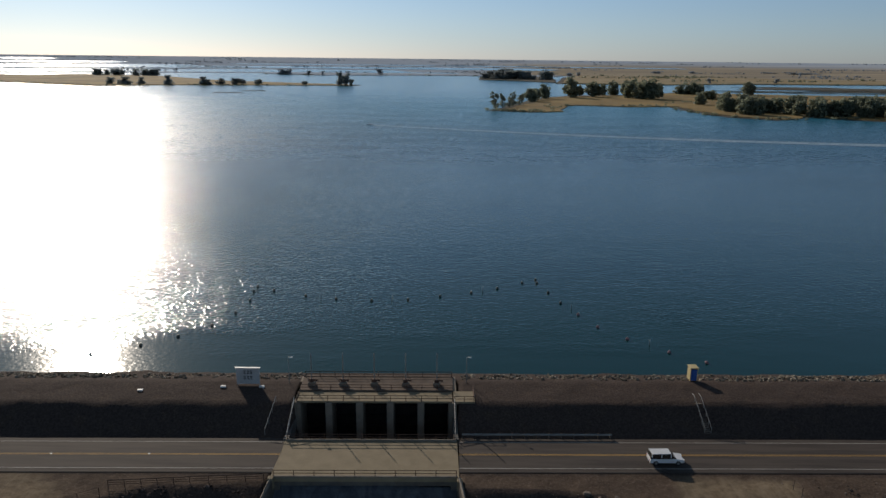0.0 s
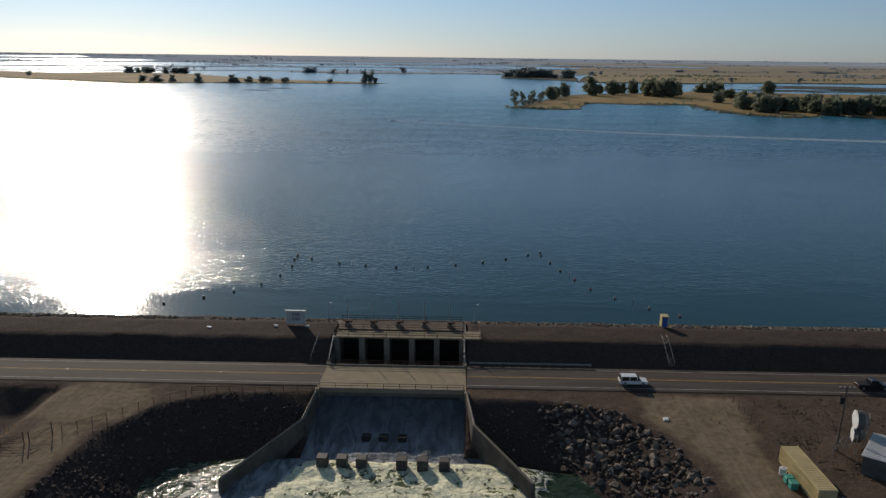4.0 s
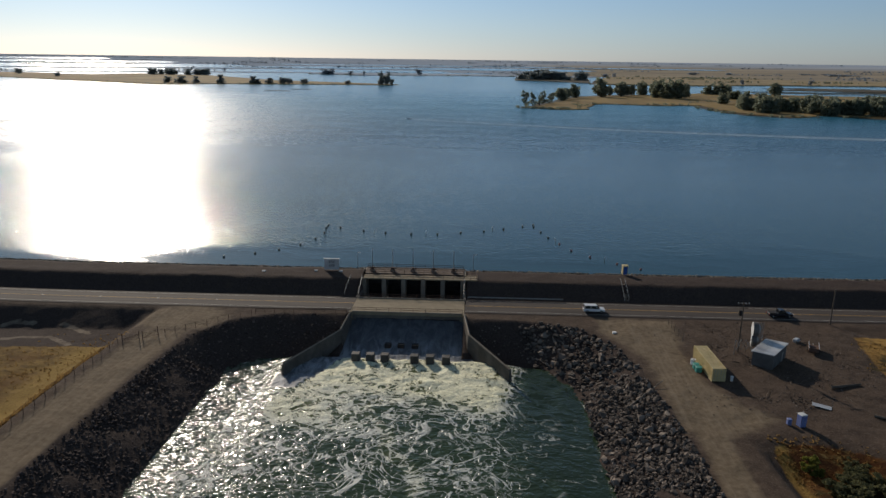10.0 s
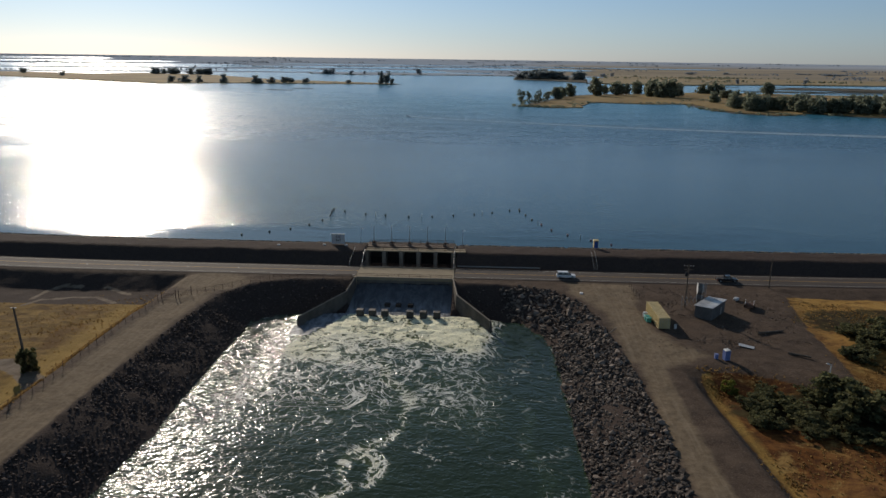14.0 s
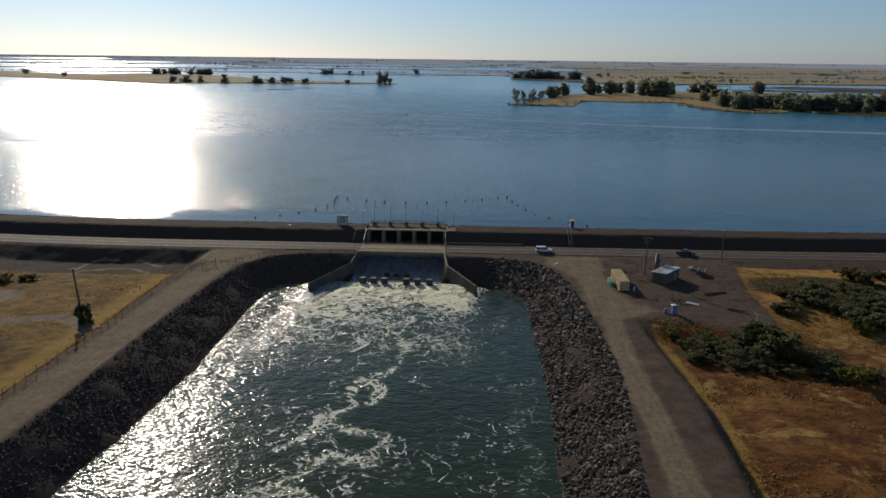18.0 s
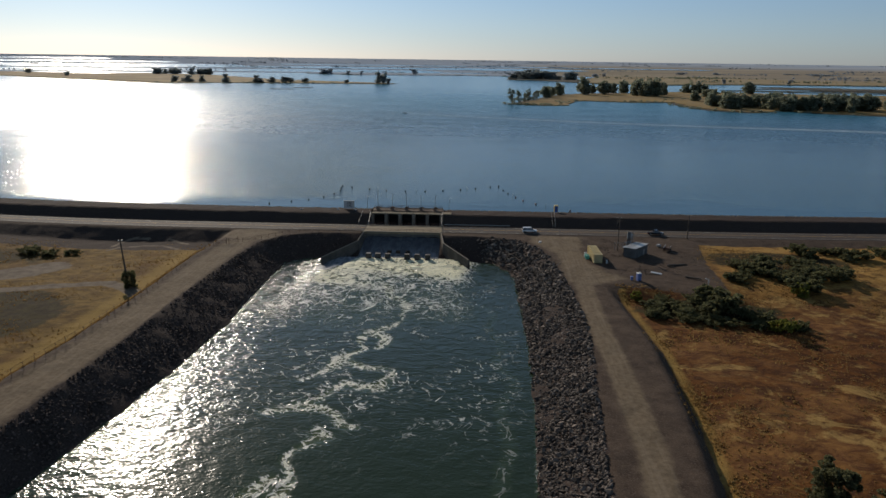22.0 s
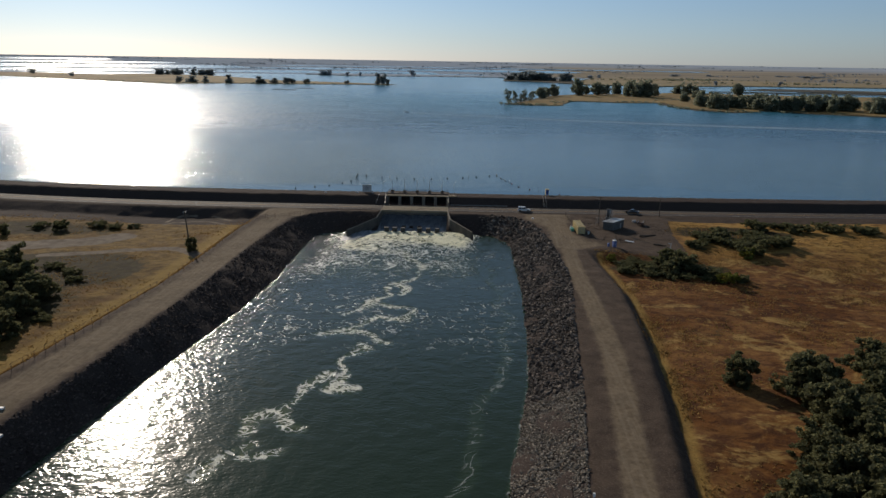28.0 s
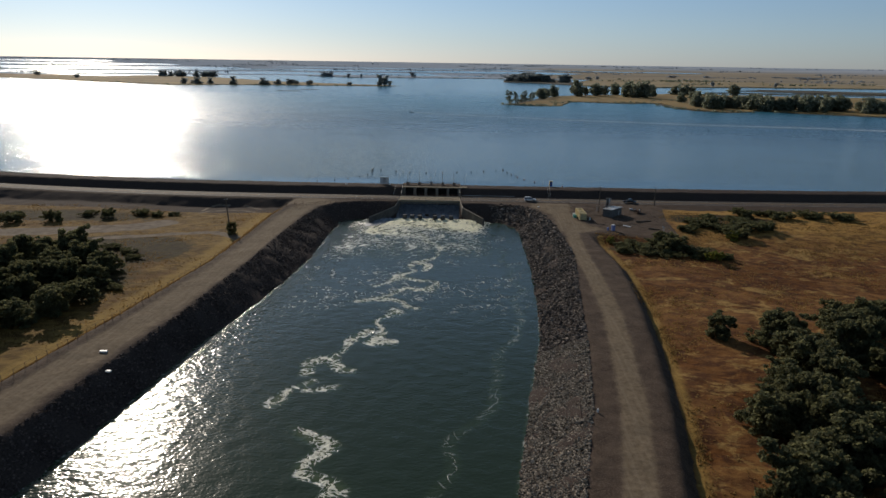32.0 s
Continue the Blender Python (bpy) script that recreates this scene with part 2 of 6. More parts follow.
def tail_material():
    """Green running water; foam where the mesh says, in curds and threads round open cells."""
    n = Nodes("turbulent_water", 0.1, 0.0, 0.5)
    n.bsdf.inputs["IOR"].default_value = 1.33
    amount = n.attr("foam")
    full = n.ramp(amount, 0.55, 0.95)

    def threads(scale, distort, wide, soft):
        v = n.noise(scale, 3.5, 0.52, None, distort)
        line = n.math("ABSOLUTE", n.math("SUBTRACT", v, 0.5), 0.0)
        return n.ramp(n.math("SUBTRACT", wide, line), -soft, soft)

    # foam gathers in curds: thick in the boil, thin and torn down the channel
    patch = n.ramp(n.noise(0.085, 3.0, 0.55, None, 0.9), 0.40, 0.62)
    body = n.math("ADD", n.math("MULTIPLY", n.noise(0.22, 9.0, 0.6, None, 1.6), 0.7), n.math("MULTIPLY", n.noise(0.9, 6.0, 0.62, None, 1.0), 0.3))
    dens = n.math("MULTIPLY", amount, n.math("ADD", n.math("MULTIPLY", patch, 0.35), n.ramp(full, 0.0, 1.0, 0.62, 1.0)))
    edge = n.math("SUBTRACT", 0.70, n.math("MULTIPLY", dens, 0.215))
    curd = n.ramp(n.math("SUBTRACT", body, edge), -0.006, 0.034)
    net = n.math("MULTIPLY", threads(0.12, 1.3, n.math("MULTIPLY", dens, 0.034), 0.010), n.ramp(amount, 0.22, 0.5))
    lace = n.math("MULTIPLY", threads(0.34, 0.9, n.math("MULTIPLY", dens, 0.048), 0.012), n.ramp(amount, 0.3, 0.7))
    f = n.math("MAXIMUM", curd, n.math("MAXIMUM", n.math("MULTIPLY", net, 0.75), n.math("MULTIPLY", lace, 0.8)))
    f = n.math("MULTIPLY", f, n.ramp(amount, 0.04, 0.2))
    torn = n.math("MULTIPLY", n.ramp(n.noise(0.07, 3.0, 0.6, None, 0.6), 0.46, 0.60), n.ramp(n.noise(0.8, 3.0, 0.6), 0.42, 0.6))
    f = n.math("MAXIMUM", f, n.math("MULTIPLY", n.math("MULTIPLY", threads(0.17, 1.2, 0.016, 0.010), torn), n.math("MULTIPLY", n.attr("lace"), 0.75)))
    f = n.math("MULTIPLY", f, n.ramp(n.noise(2.2, 5.0, 0.7, None, 0.6), 0.34, 0.56, 0.6, 1.0))
    green = n.mix(n.ramp(amount, 0.1, 0.6), (0.022, 0.038, 0.020), (0.040, 0.064, 0.028))
    milky = n.mix(n.math("MULTIPLY", full, n.ramp(patch, 0.0, 1.0, 0.45, 1.0)), green, (0.155, 0.165, 0.060))
    slide = n.math("MULTIPLY", n.ramp(n.noise(0.45, 6.0, 0.65, (1.3, 0.4, 1.0), 0.9), 0.36, 0.66, 0.25, 1.0), n.ramp(n.axis(1), -15.0, -4.0, 1.0, 0.25))
    milky = n.mix(n.ramp(n.attr("sheet"), 0.3, 0.7), milky, n.mix(slide, (0.055, 0.06, 0.07), (0.36, 0.39, 0.43)))
    n.color(n.mix(f, milky, n.mix(full, (0.85, 0.86, 0.80), (0.95, 0.92, 0.66))))
    n.rough(n.math("ADD", n.ramp(f, 0.0, 1.0, 0.13, 0.75), n.math("MULTIPLY", n.attr("sheet"), 0.5)))
    a = n.math("MULTIPLY", n.noise(1.35, 0.0, 0.5, (0.85, 1.15, 1.0), 0.5), 0.22)
    b = n.math("MULTIPLY", n.noise(0.45, 0.0, 0.5, (0.8, 1.25, 1.0), 0.6), 0.30)
    c = n.math("MULTIPLY", n.noise(2.8, 0.0, 0.5, None, 0.4), 0.09)
    chop = n.math("MULTIPLY", n.ramp(amount, 0.0, 0.8, 0.78, 1.4), n.math("MULTIPLY", n.ramp(n.axis(0), -46.0, -16.0, 1.1, 0.42), n.ramp(n.axis(1), -185.0, -50.0, 0.44, 1.3)))
    h = n.math("ADD", n.math("MULTIPLY", n.math("ADD", n.math("ADD", a, b), c), chop), n.math("MULTIPLY", f, 0.12))
    return n.bump(h, 1.0, 1.0).mat


def leaf_material(name, a, b, glow=0.45):
    """Thin leaves or blades: part of the light passes through them."""
    n = Nodes(name, 0.75, 0.0, 0.2)
    c = n.mix(n.island(), a, b)
    n.color(c)
    tr = n.t.nodes.new("ShaderNodeBsdfTranslucent")
    mx = n.t.nodes.new("ShaderNodeMixShader")
    mx.inputs[0].default_value = glow
    n.link(c, tr.inputs["Color"])
    n.link(n.bsdf.outputs[0], mx.inputs[1])
    n.link(tr.outputs[0], mx.inputs[2])
    n.link(mx.outputs[0], n.t.nodes["Material Output"].inputs["Surface"])
    return n.mat


def asphalt_material():
    n = Nodes("asphalt", 0.85, 0.0, 0.3)
    wear = n.noise(0.5, 5.0, 0.6, (0.12, 1.6, 1.0))
    fine = n.noise(14.0, 3.0)
    c = n.mix(n.ramp(wear, 0.35, 0.65), (0.048, 0.038, 0.033), (0.080, 0.064, 0.053))
    n.color(n.mix(n.ramp(fine, 0.5, 0.8, 0.0, 0.5), c, (0.11, 0.10, 0.09)))
    return n.bump(fine, 0.25, 0.02).mat


def rock_material(name, a, b, random_by_object):
    n = Nodes(name, 0.9, 0.0, 0.25)
    r = n.rnd() if random_by_object else n.island()
    c = n.mix(n.math("POWER", r, 2.2), a, tuple(v * 1.9 for v in b))
    f = n.noise(1.7, 5.0, 0.65)
    n.color(n.mix(n.ramp(f, 0.4, 0.75, 0.0, 0.6), c, tuple(min(1.0, v * 1.6) for v in b)))
    return n.bump(f, 0.6, 0.12).mat


M_GROUND = ground_material()
M_LAKE = lake_material()
M_TAIL = tail_material()
M_ASPHALT = asphalt_material()
M_ROCK = rock_material("riprap_stone", (0.036, 0.029, 0.025), (0.135, 0.109, 0.089), False)
M_ROCK1 = rock_material("boulder_stone", (0.036, 0.029, 0.025), (0.155, 0.126, 0.102), True)
M_CONC = plain("weathered_concrete", (0.20, 0.165, 0.13), (0.30, 0.255, 0.20), 0.5, 0.85, 0.0, 0.3, 6.0)
M_CONC_DECK = plain("bridge_deck_concrete", (0.235, 0.19, 0.122), (0.31, 0.25, 0.165), 0.4, 0.85, 0.0, 0.25, 8.0)
# wing-wall concrete darkened, the shade of its inner faces put into the colour
M_CONC_WALL = plain("shade_dark_stained_concrete", (0.075, 0.066, 0.055), (0.15, 0.132, 0.11), 0.35, 0.9, 0.0, 0.3, 5.0)
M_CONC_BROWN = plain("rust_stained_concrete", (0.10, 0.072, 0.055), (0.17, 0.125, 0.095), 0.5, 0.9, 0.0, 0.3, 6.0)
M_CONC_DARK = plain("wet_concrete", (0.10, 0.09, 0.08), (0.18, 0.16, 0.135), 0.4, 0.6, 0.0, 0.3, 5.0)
# baffle-block concrete darkened to paint in the shade on its near faces
M_BLOCK = plain("shade_dark_wet_concrete", (0.045, 0.041, 0.036), (0.10, 0.09, 0.078), 0.5, 0.6, 0.0, 0.3, 5.0)
M_STEEL = plain("galvanised_steel", (0.30, 0.30, 0.29), (0.42, 0.41, 0.39), 1.5, 0.55, 0.6, 0.1)
M_RUST = plain("rusty_steel", (0.10, 0.06, 0.045), (0.20, 0.12, 0.085), 1.0, 0.8, 0.2, 0.3)
M_GATE = plain("gate_steel_dark", (0.03, 0.027, 0.025), (0.06, 0.05, 0.045), 0.8, 0.7, 0.2, 0.2)
M_WHITE = plain("white_paint", (0.62, 0.62, 0.60), (0.80, 0.80, 0.78), 0.8, 0.5, 0.0, 0.08)
M_LINE = plain("road_paint_white", (0.36, 0.34, 0.31), (0.58, 0.56, 0.51), 0.7, 0.8)
M_YELLOW_LINE = plain("road_paint_yellow", (0.40, 0.23, 0.06), (0.55, 0.33, 0.09), 0.7, 0.8)
M_TAN = plain("tan_paint", (0.50, 0.40, 0.20), (0.62, 0.50, 0.27), 0.6, 0.6, 0.0, 0.08)
M_BLUE = plain("blue_paint", (0.03, 0.09, 0.30), (0.05, 0.13, 0.40), 1.0, 0.5)
M_SHEET = plain("pale_sheet_metal", (0.50, 0.50, 0.50), (0.64, 0.64, 0.63), 0.5, 0.45, 0.3, 0.1)
M_BLOCKWALL = plain("grey_block_wall", (0.10, 0.095, 0.09), (0.16, 0.152, 0.142), 0.6, 0.9, 0.0, 0.3)
M_WOOD = plain("weathered_pole_wood", (0.10, 0.075, 0.055), (0.19, 0.15, 0.115), 1.2, 0.9)
M_BLACK = plain("black_rubber", (0.015, 0.015, 0.016), (0.03, 0.03, 0.03), 3.0, 0.8)
M_TOILET = plain("faded_blue_plastic", (0.13, 0.17, 0.36), (0.19, 0.24, 0.46), 1.0, 0.5)
M_TEAL = plain("teal_plastic", (0.05, 0.26, 0.22), (0.09, 0.36, 0.30), 1.0, 0.5)
M_LEAF_OAK = leaf_material("oak_leaves", (0.095, 0.100, 0.052), (0.185, 0.182, 0.090), 0.62)
M_LEAF_BRUSH = leaf_material("brush_leaves", (0.090, 0.096, 0.050), (0.185, 0.180, 0.086), 0.6)
M_LEAF_YELLOW = leaf_material("yellow_green_leaves", (0.10, 0.115, 0.025), (0.26, 0.25, 0.05))
M_BARK = plain("bark", (0.06, 0.045, 0.035), (0.12, 0.095, 0.075), 3.0, 0.95)
M_DRY = leaf_material("dry_grass_blades", (0.18, 0.105, 0.042), (0.38, 0.25, 0.095), 0.6)

# ---- mesh helpers ----


def mesh_object(name, bm, material, parent=None, label=""):
    me = bpy.data.meshes.new(name)
    bm.to_mesh(me)
    bm.free()
    me.materials.append(material)
    ob = new(name, me)
    ob.parent = parent
    if label:
        ob["label"] = label
    return ob


part = mesh_object


def thing(name, m, label, category, group=""):
    ob = new(name)
    ob.matrix_basis = m
    return tagged(ob, label, category, group)


def box(bm, x, y, z, sx, sy, sz, bevel=0.0, m=None):
    """A box whose middle is x, y, z."""
    made = bmesh.ops.create_cube(bm, size=1.0)["verts"]
    bmesh.ops.scale(bm, verts=made, vec=(sx, sy, sz))
    if bevel:
        edges = list({e for v in made for e in v.link_edges})
        made = list({v for f in bmesh.ops.bevel(bm, geom=edges, offset=bevel, segments=1, affect="EDGES")["faces"] for v in f.verts})
    bmesh.ops.transform(bm, matrix=Matrix.Translation((x, y, z)), verts=made)
    if m:
        bmesh.ops.transform(bm, matrix=m, verts=made)
    return made


def tube(bm, a, b, r, r2=None, seg=8):
    a, b = Vector(a), Vector(b)
    d = b - a
    turn = d.to_track_quat("Z", "Y").to_matrix().to_4x4()
    return bmesh.ops.create_cone(bm, cap_ends=True, segments=seg, radius1=r, radius2=r if r2 is None else r2, depth=d.length, matrix=Matrix.Translation((a + b) / 2) @ turn)["verts"]


def made_box(name, mat, parent, x, y, z, sx, sy, sz, bevel=0.0, label=""):
    bm = bmesh.new()
    box(bm, x, y, z, sx, sy, sz, bevel)
    return part(name, bm, mat, parent, label)


def made_tube(name, mat, parent, a, b, r, r2=None, seg=8, label=""):
    bm = bmesh.new()
    tube(bm, a, b, r, r2, seg)
    return part(name, bm, mat, parent, label)


def raw(name, verts, faces, material, parent=None, smooth=False):
    me = bpy.data.meshes.new(name)
    me.from_pydata(verts, [], faces)
    me.materials.append(material)
    if smooth:
        me.polygons.foreach_set("use_smooth", [True] * len(me.polygons))
    me.update()
    ob = new(name, me)
    ob.parent = parent
    return ob


def strip(name, stations, profile, material, smooth=False):
    """A ribbon along x stations: profile(x) gives a row of (y, z)."""
    verts, faces = [], []
    w = len(profile(stations[0]))
    for x in stations:
        verts += [(x, y, z) for y, z in profile(x)]
    for i in range(len(stations) - 1):
        for j in range(w - 1):
            a = i * w + j
            faces.append((a, a + w, a + w + 1, a + 1))
    return raw(name, verts, faces, material, None, smooth)


# ---- the lie of the land ----
LAKE_Z, TAIL_Z = 1.0, -6.0


def road_y(x):
    """Centre line of the highway on the dam."""
    x = np.asarray(x, float)
    return 6.0 + 0.022 * np.clip(x, -900, 900) + 0.0007 * np.clip(-x - 80, 0, 160) ** 2 + 0.22 * np.clip(-x - 240, 0, 2500) + 0.0003 * np.clip(x - 90, 0, 200) ** 2 + 0.12 * np.clip(x - 290, 0, 2500)


SHORE_L = [(-17.5, -15.5), (-25, -15.5), (-32, -16.9), (-36.7, -22.7), (-36.9, -41.7), (-36.2, -80), (-38, -107), (-41, -132), (-45, -160), (-47, -190), (-54, -260), (-75, -600)]
SHORE_R = [(18, -13), (27.7, -12.9), (33, -18), (38.6, -27), (39.5, -54), (40, -90), (39.5, -122), (38, -147), (32.4, -187), (29.5, -210), (24, -260), (5, -600)]
CREST_L = [(-13.6, -2), (-30, -3.0), (-40, -8), (-46, -18), (-47.8, -33), (-49, -62), (-49, -98), (-51, -154), (-54, -187), (-60, -260), (-82, -600)]
CREST_R = [(13.6, -2), (30, -3.0), (40, -5.4), (47, -14), (50, -25), (53, -53), (54, -79), (53, -100), (51, -118), (47.5, -160), (44, -192), (39, -218), (33, -260), (14, -600)]
ROAD_R_OUT = [(61, -8), (62, -32), (63, -60), (66, -95), (65, -125), (61.6, -160), (57.2, -192), (51.4, -225), (44, -260), (28, -600)]
ROAD_L_OUT = [(-59, -8), (-59.7, -37), (-59, -72), (-59.3, -105), (-63, -150), (-68, -194), (-74, -260), (-97, -600)]
RUT_R = [(57, -8), (56.6, -20), (56.2, -35), (55, -50), (54.2, -80), (54.6, -109), (54.2, -140), (52.2, -162), (48.8, -194), (43.4, -225), (36, -260), (20, -600)]
PAD = [(60, 1), (99, 0.5), (100, -6), (98.5, -12), (96, -29), (95.5, -45), (94, -55), (89, -58), (83, -53.5), (76, -50.5), (68, -50.5), (60, -53)]
FORECOURT = [(46, 0.6), (63, 1.0), (62.5, -9), (60.5, -19), (61.2, -31), (66, -41), (71, -45), (66, -49), (60.5, -52), (53, -50), (52.5, -22), (49, -14), (45, -8)]


def to_line(px, py, line):
    best = np.full(px.shape, 1e9)
    for (ax, ay), (bx, by) in zip(line, line[1:]):
        dx, dy = bx - ax, by - ay
        t = np.clip(((px - ax) * dx + (py - ay) * dy) / (dx * dx + dy * dy), 0, 1)
        best = np.minimum(best, np.hypot(px - ax - t * dx, py - ay - t * dy))
    return best


def inside(px, py, ring):
    odd = np.zeros(px.shape, bool)
    for (ax, ay), (bx, by) in zip(ring, ring[1:] + ring[:1]):
        cross = ((ay > py) != (by > py)) & (px < (bx - ax) * (py - ay) / ((by - ay) or 1e-9) + ax)
        odd ^= cross
    return odd


def line_x(py, line):
    """x of a line that runs down the channel, at y."""
    ys, xs = [p[1] for p in line][::-1], [p[0] for p in line][::-1]
    return np.interp(py, ys, xs)


def smooth01(v):
    v = np.clip(v, 0, 1)
    return v * v * (3 - 2 * v)


WATER_RING = SHORE_L + SHORE_R[::-1]
CREST_RING = CREST_L + CREST_R[::-1]


def waves(px, py):
    return 0.5 * np.sin(px * 0.071 + 1.3 * np.sin(py * 0.043)) + 0.5 * np.sin(py * 0.059 + 1.7 * np.sin(px * 0.037 + 1.0))


def land(px, py):
    """Height of the ground at px, py, arrays."""
    px, py = np.asarray(px, float), np.asarray(py, float)
    d = py - road_y(px)
    up = np.interp(d, [6.3, 11.3, 19.7, 27.3, 45, 60], [0, 3, 3, LAKE_Z, -3, -3])
    # fields below the road
    low = -3.3 + 0.5 * waves(px, py)
    low = low + 2.4 * smooth01((px - 92) / 15) * smooth01((py + 75) / 45)
    down = np.interp(d, [-13.5, -6.0], [0, 1]) * (0 - low) + low
    left_bank = smooth01((px - line_x(py, ROAD_L_OUT) + 7) / 6.5)
    right_bank = smooth01((line_x(py, ROAD_R_OUT) + 3.8 - px) / 3.4)
    top = np.where(px < 0, -0.1, np.interp(py, [-60, -8], [-1.0, -0.15]))
    bank = np.where(px < 0, left_bank, right_bank)
    bank = np.maximum(bank, smooth01(1 - to_line(px, py, PAD + PAD[:1]) / 11) * (px > 55))
    bank = np.where(inside(px, py, PAD), 1.0, bank)
    field = np.maximum(down, top * bank + low * (1 - bank))
    field = np.where(d > -6.0, 0.0, field)
    # the channel
    dw = np.minimum(to_line(px, py, SHORE_L), to_line(px, py, SHORE_R))
    dc = np.minimum(to_line(px, py, CREST_L), to_line(px, py, CREST_R))
    s = dw / (dw + dc + 1e-6)
    bank_z = TAIL_Z * (1 - s) + np.minimum(field, 0) * s
    bed = TAIL_Z - np.clip(dw * 0.5, 0, 3.5)
    z = np.where(d > 6.3, up, field)
    z = np.where(inside(px, py, CREST_RING), bank_z, z)
    z = np.where(inside(px, py, WATER_RING), bed, z)
    # the pit under the bridge and the chute
    z = np.where((np.abs(px) < 14.0) & (py > -16) & (py < 27.0), -9.5, z)
    return z


def land1(x, y):
    return float(land(np.array([x]), np.array([y]))[0])


def field_lane(gx, gy):
    """Distance to the pale lanes and gravel lines of the left-bank field."""
    lane = np.minimum(to_line(gx, gy, [(-64, -68), (-70, -62), (-78, -57.5), (-92, -61.5), (-104, -66), (-116, -70)]) * 1.2, to_line(gx, gy, [(-104, -43), (-110, -50), (-120, -55), (-146, -63), (-260, -92)]) * 0.42)
    lane = np.minimum(lane, 1.6 + 1.5 * np.minimum(to_line(gx, gy, [(-98, -17), (-98, -10), (-94, -7.5), (-89, -8)]), to_line(gx, gy, [(-82, -8), (-77.5, -9.6), (-73.4, -12)])))
    lane = np.minimum(lane, 1.6 + 1.5 * to_line(gx, gy, [(-97, -22), (-95, -17), (-88, -15.2), (-81, -14.5), (-74, -19)]))
    return lane


def build_ground():
    fx = np.r_[-5200, -3500, -2200, -1400, -900, -600, -420, np.arange(-320, -200, 6), np.arange(-200, 201, 1.0), np.arange(206, 330, 6), 420, 600, 900, 1400, 2200, 3500, 5200]
    fy = np.r_[-2500, -1500, -900, -600, -450, np.arange(-380, -250, 8), np.arange(-250, -30, 1.25), np.arange(-30, 46, 1.0), np.arange(50, 100, 6), 150, 300, 700, 1500, 3000, 5200]
    gx, gy = np.meshgrid(fx, fy)
    gz = land(gx, gy)
    far = np.hypot(gx, gy) > 420
    rough = np.array([noise.noise((x * 0.16, y * 0.16, 0.0)) + 0.5 * noise.noise((x * 0.45, y * 0.45, 3.0)) for x, y in zip(gx.ravel(), gy.ravel())]).reshape(gx.shape)
    d = gy - road_y(gx)
    on_road = (np.abs(d) < 6.2) | ((np.abs(gx) < 26) & (gy > -2) & (gy < 40))
    keep = np.where(on_road, 0.0, np.where(inside(gx, gy, CREST_RING), 0.5, 0.22))
    gz = gz + np.where(far, 0, rough * keep)
    gz = np.where(on_road & (np.abs(d) < 6.2), gz - 0.12, gz)
    h, w = gx.shape
    idx = np.arange(h * w).reshape(h, w)
    faces = np.stack([idx[:-1, :-1], idx[:-1, 1:], idx[1:, 1:], idx[1:, :-1]], -1).reshape(-1, 4)
    ob = raw("ground", np.stack([gx, gy, gz], -1).reshape(-1, 3).tolist(), faces.tolist(), M_GROUND, None, True)
    # what covers the soil where: weights from 0 to 1
    in_crest = inside(gx, gy, CREST_RING)
    track_r = 0.04 + 0.96 * smooth01(1.7 - np.abs(gx - line_x(gy, RUT_R) - 2.4) / 2.1)
    track_r = track_r * (gy < -14) * (gx > 40) * (gx < line_x(gy, ROAD_R_OUT) - 1.0)
    mid_l = (line_x(gy, CREST_L) + line_x(gy, ROAD_L_OUT)) / 2
    track_l = smooth01(1.6 - np.abs(gx - mid_l) / 4.2) * (gy < -16) * (gx < 0)
    track_l = np.maximum(track_l, smooth01(1.4 - np.hypot((gx + 52) / 11, (gy + 8) / 9)))
    apron = np.where(inside(gx, gy, FORECOURT), 0.5 + to_line(gx, gy, FORECOURT + FORECOURT[:1]) * 0.3, 0.5 - to_line(gx, gy, FORECOURT + FORECOURT[:1]) * 0.3)
    apron = np.clip(apron, 0, 1)
    track = np.clip(np.maximum(np.maximum(track_r, track_l), apron), 0, 1) * ~in_crest
    side_l = line_x(gy, ROAD_L_OUT) - gx
    side_r = gx - line_x(gy, ROAD_R_OUT)
    grass = np.where(gx < 0, smooth01(side_l / 3.5 - 0.15), smooth01(side_r / 2.2 - 1.05)) * smooth01((-d - np.where(gx < 0, 20.5, np.where(gx > 97, 11.0, 15))) / 4)
    in_pad = inside(gx, gy, PAD)
    grass = np.where(in_pad, 0, grass * smooth01(to_line(gx, gy, PAD + PAD[:1]) / 5.0)) * (d < 0) * ~in_crest
    grass = np.where(far, 1.0, grass)
    gravel = np.where(in_crest & (gx > 0) & (gy < -156), 1.7, 0.0)
    gravel = np.where(in_crest & ((gx < 0) | (gy >= -156)), 1.7, gravel)
    gravel = np.maximum(gravel, in_pad * 0.3)
    gravel = np.maximum(gravel, (d > 5.5) * 0.62)
    # the dark gravel colour below the road at left stands in for slope shade
    gravel = np.maximum(gravel, 1.3 * smooth01((-d - 6.5) / 2) * smooth01((d + 26) / 4) * (gx < -62))
    gravel = np.maximum(gravel, smooth01((np.abs(d) - 4.0) / 0.6) * smooth01((6.6 - np.abs(d)) / 1.2) * 0.55)
    # dirt lanes in the fields; dark hollows that mix olive growth with painted shade
    lane = field_lane(gx, gy)
    lane = smooth01(1.5 - lane / 2.6) * (gx < -60)
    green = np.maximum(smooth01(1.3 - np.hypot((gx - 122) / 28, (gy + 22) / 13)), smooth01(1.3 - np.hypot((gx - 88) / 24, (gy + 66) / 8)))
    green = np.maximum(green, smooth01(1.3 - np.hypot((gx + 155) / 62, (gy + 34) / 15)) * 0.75)
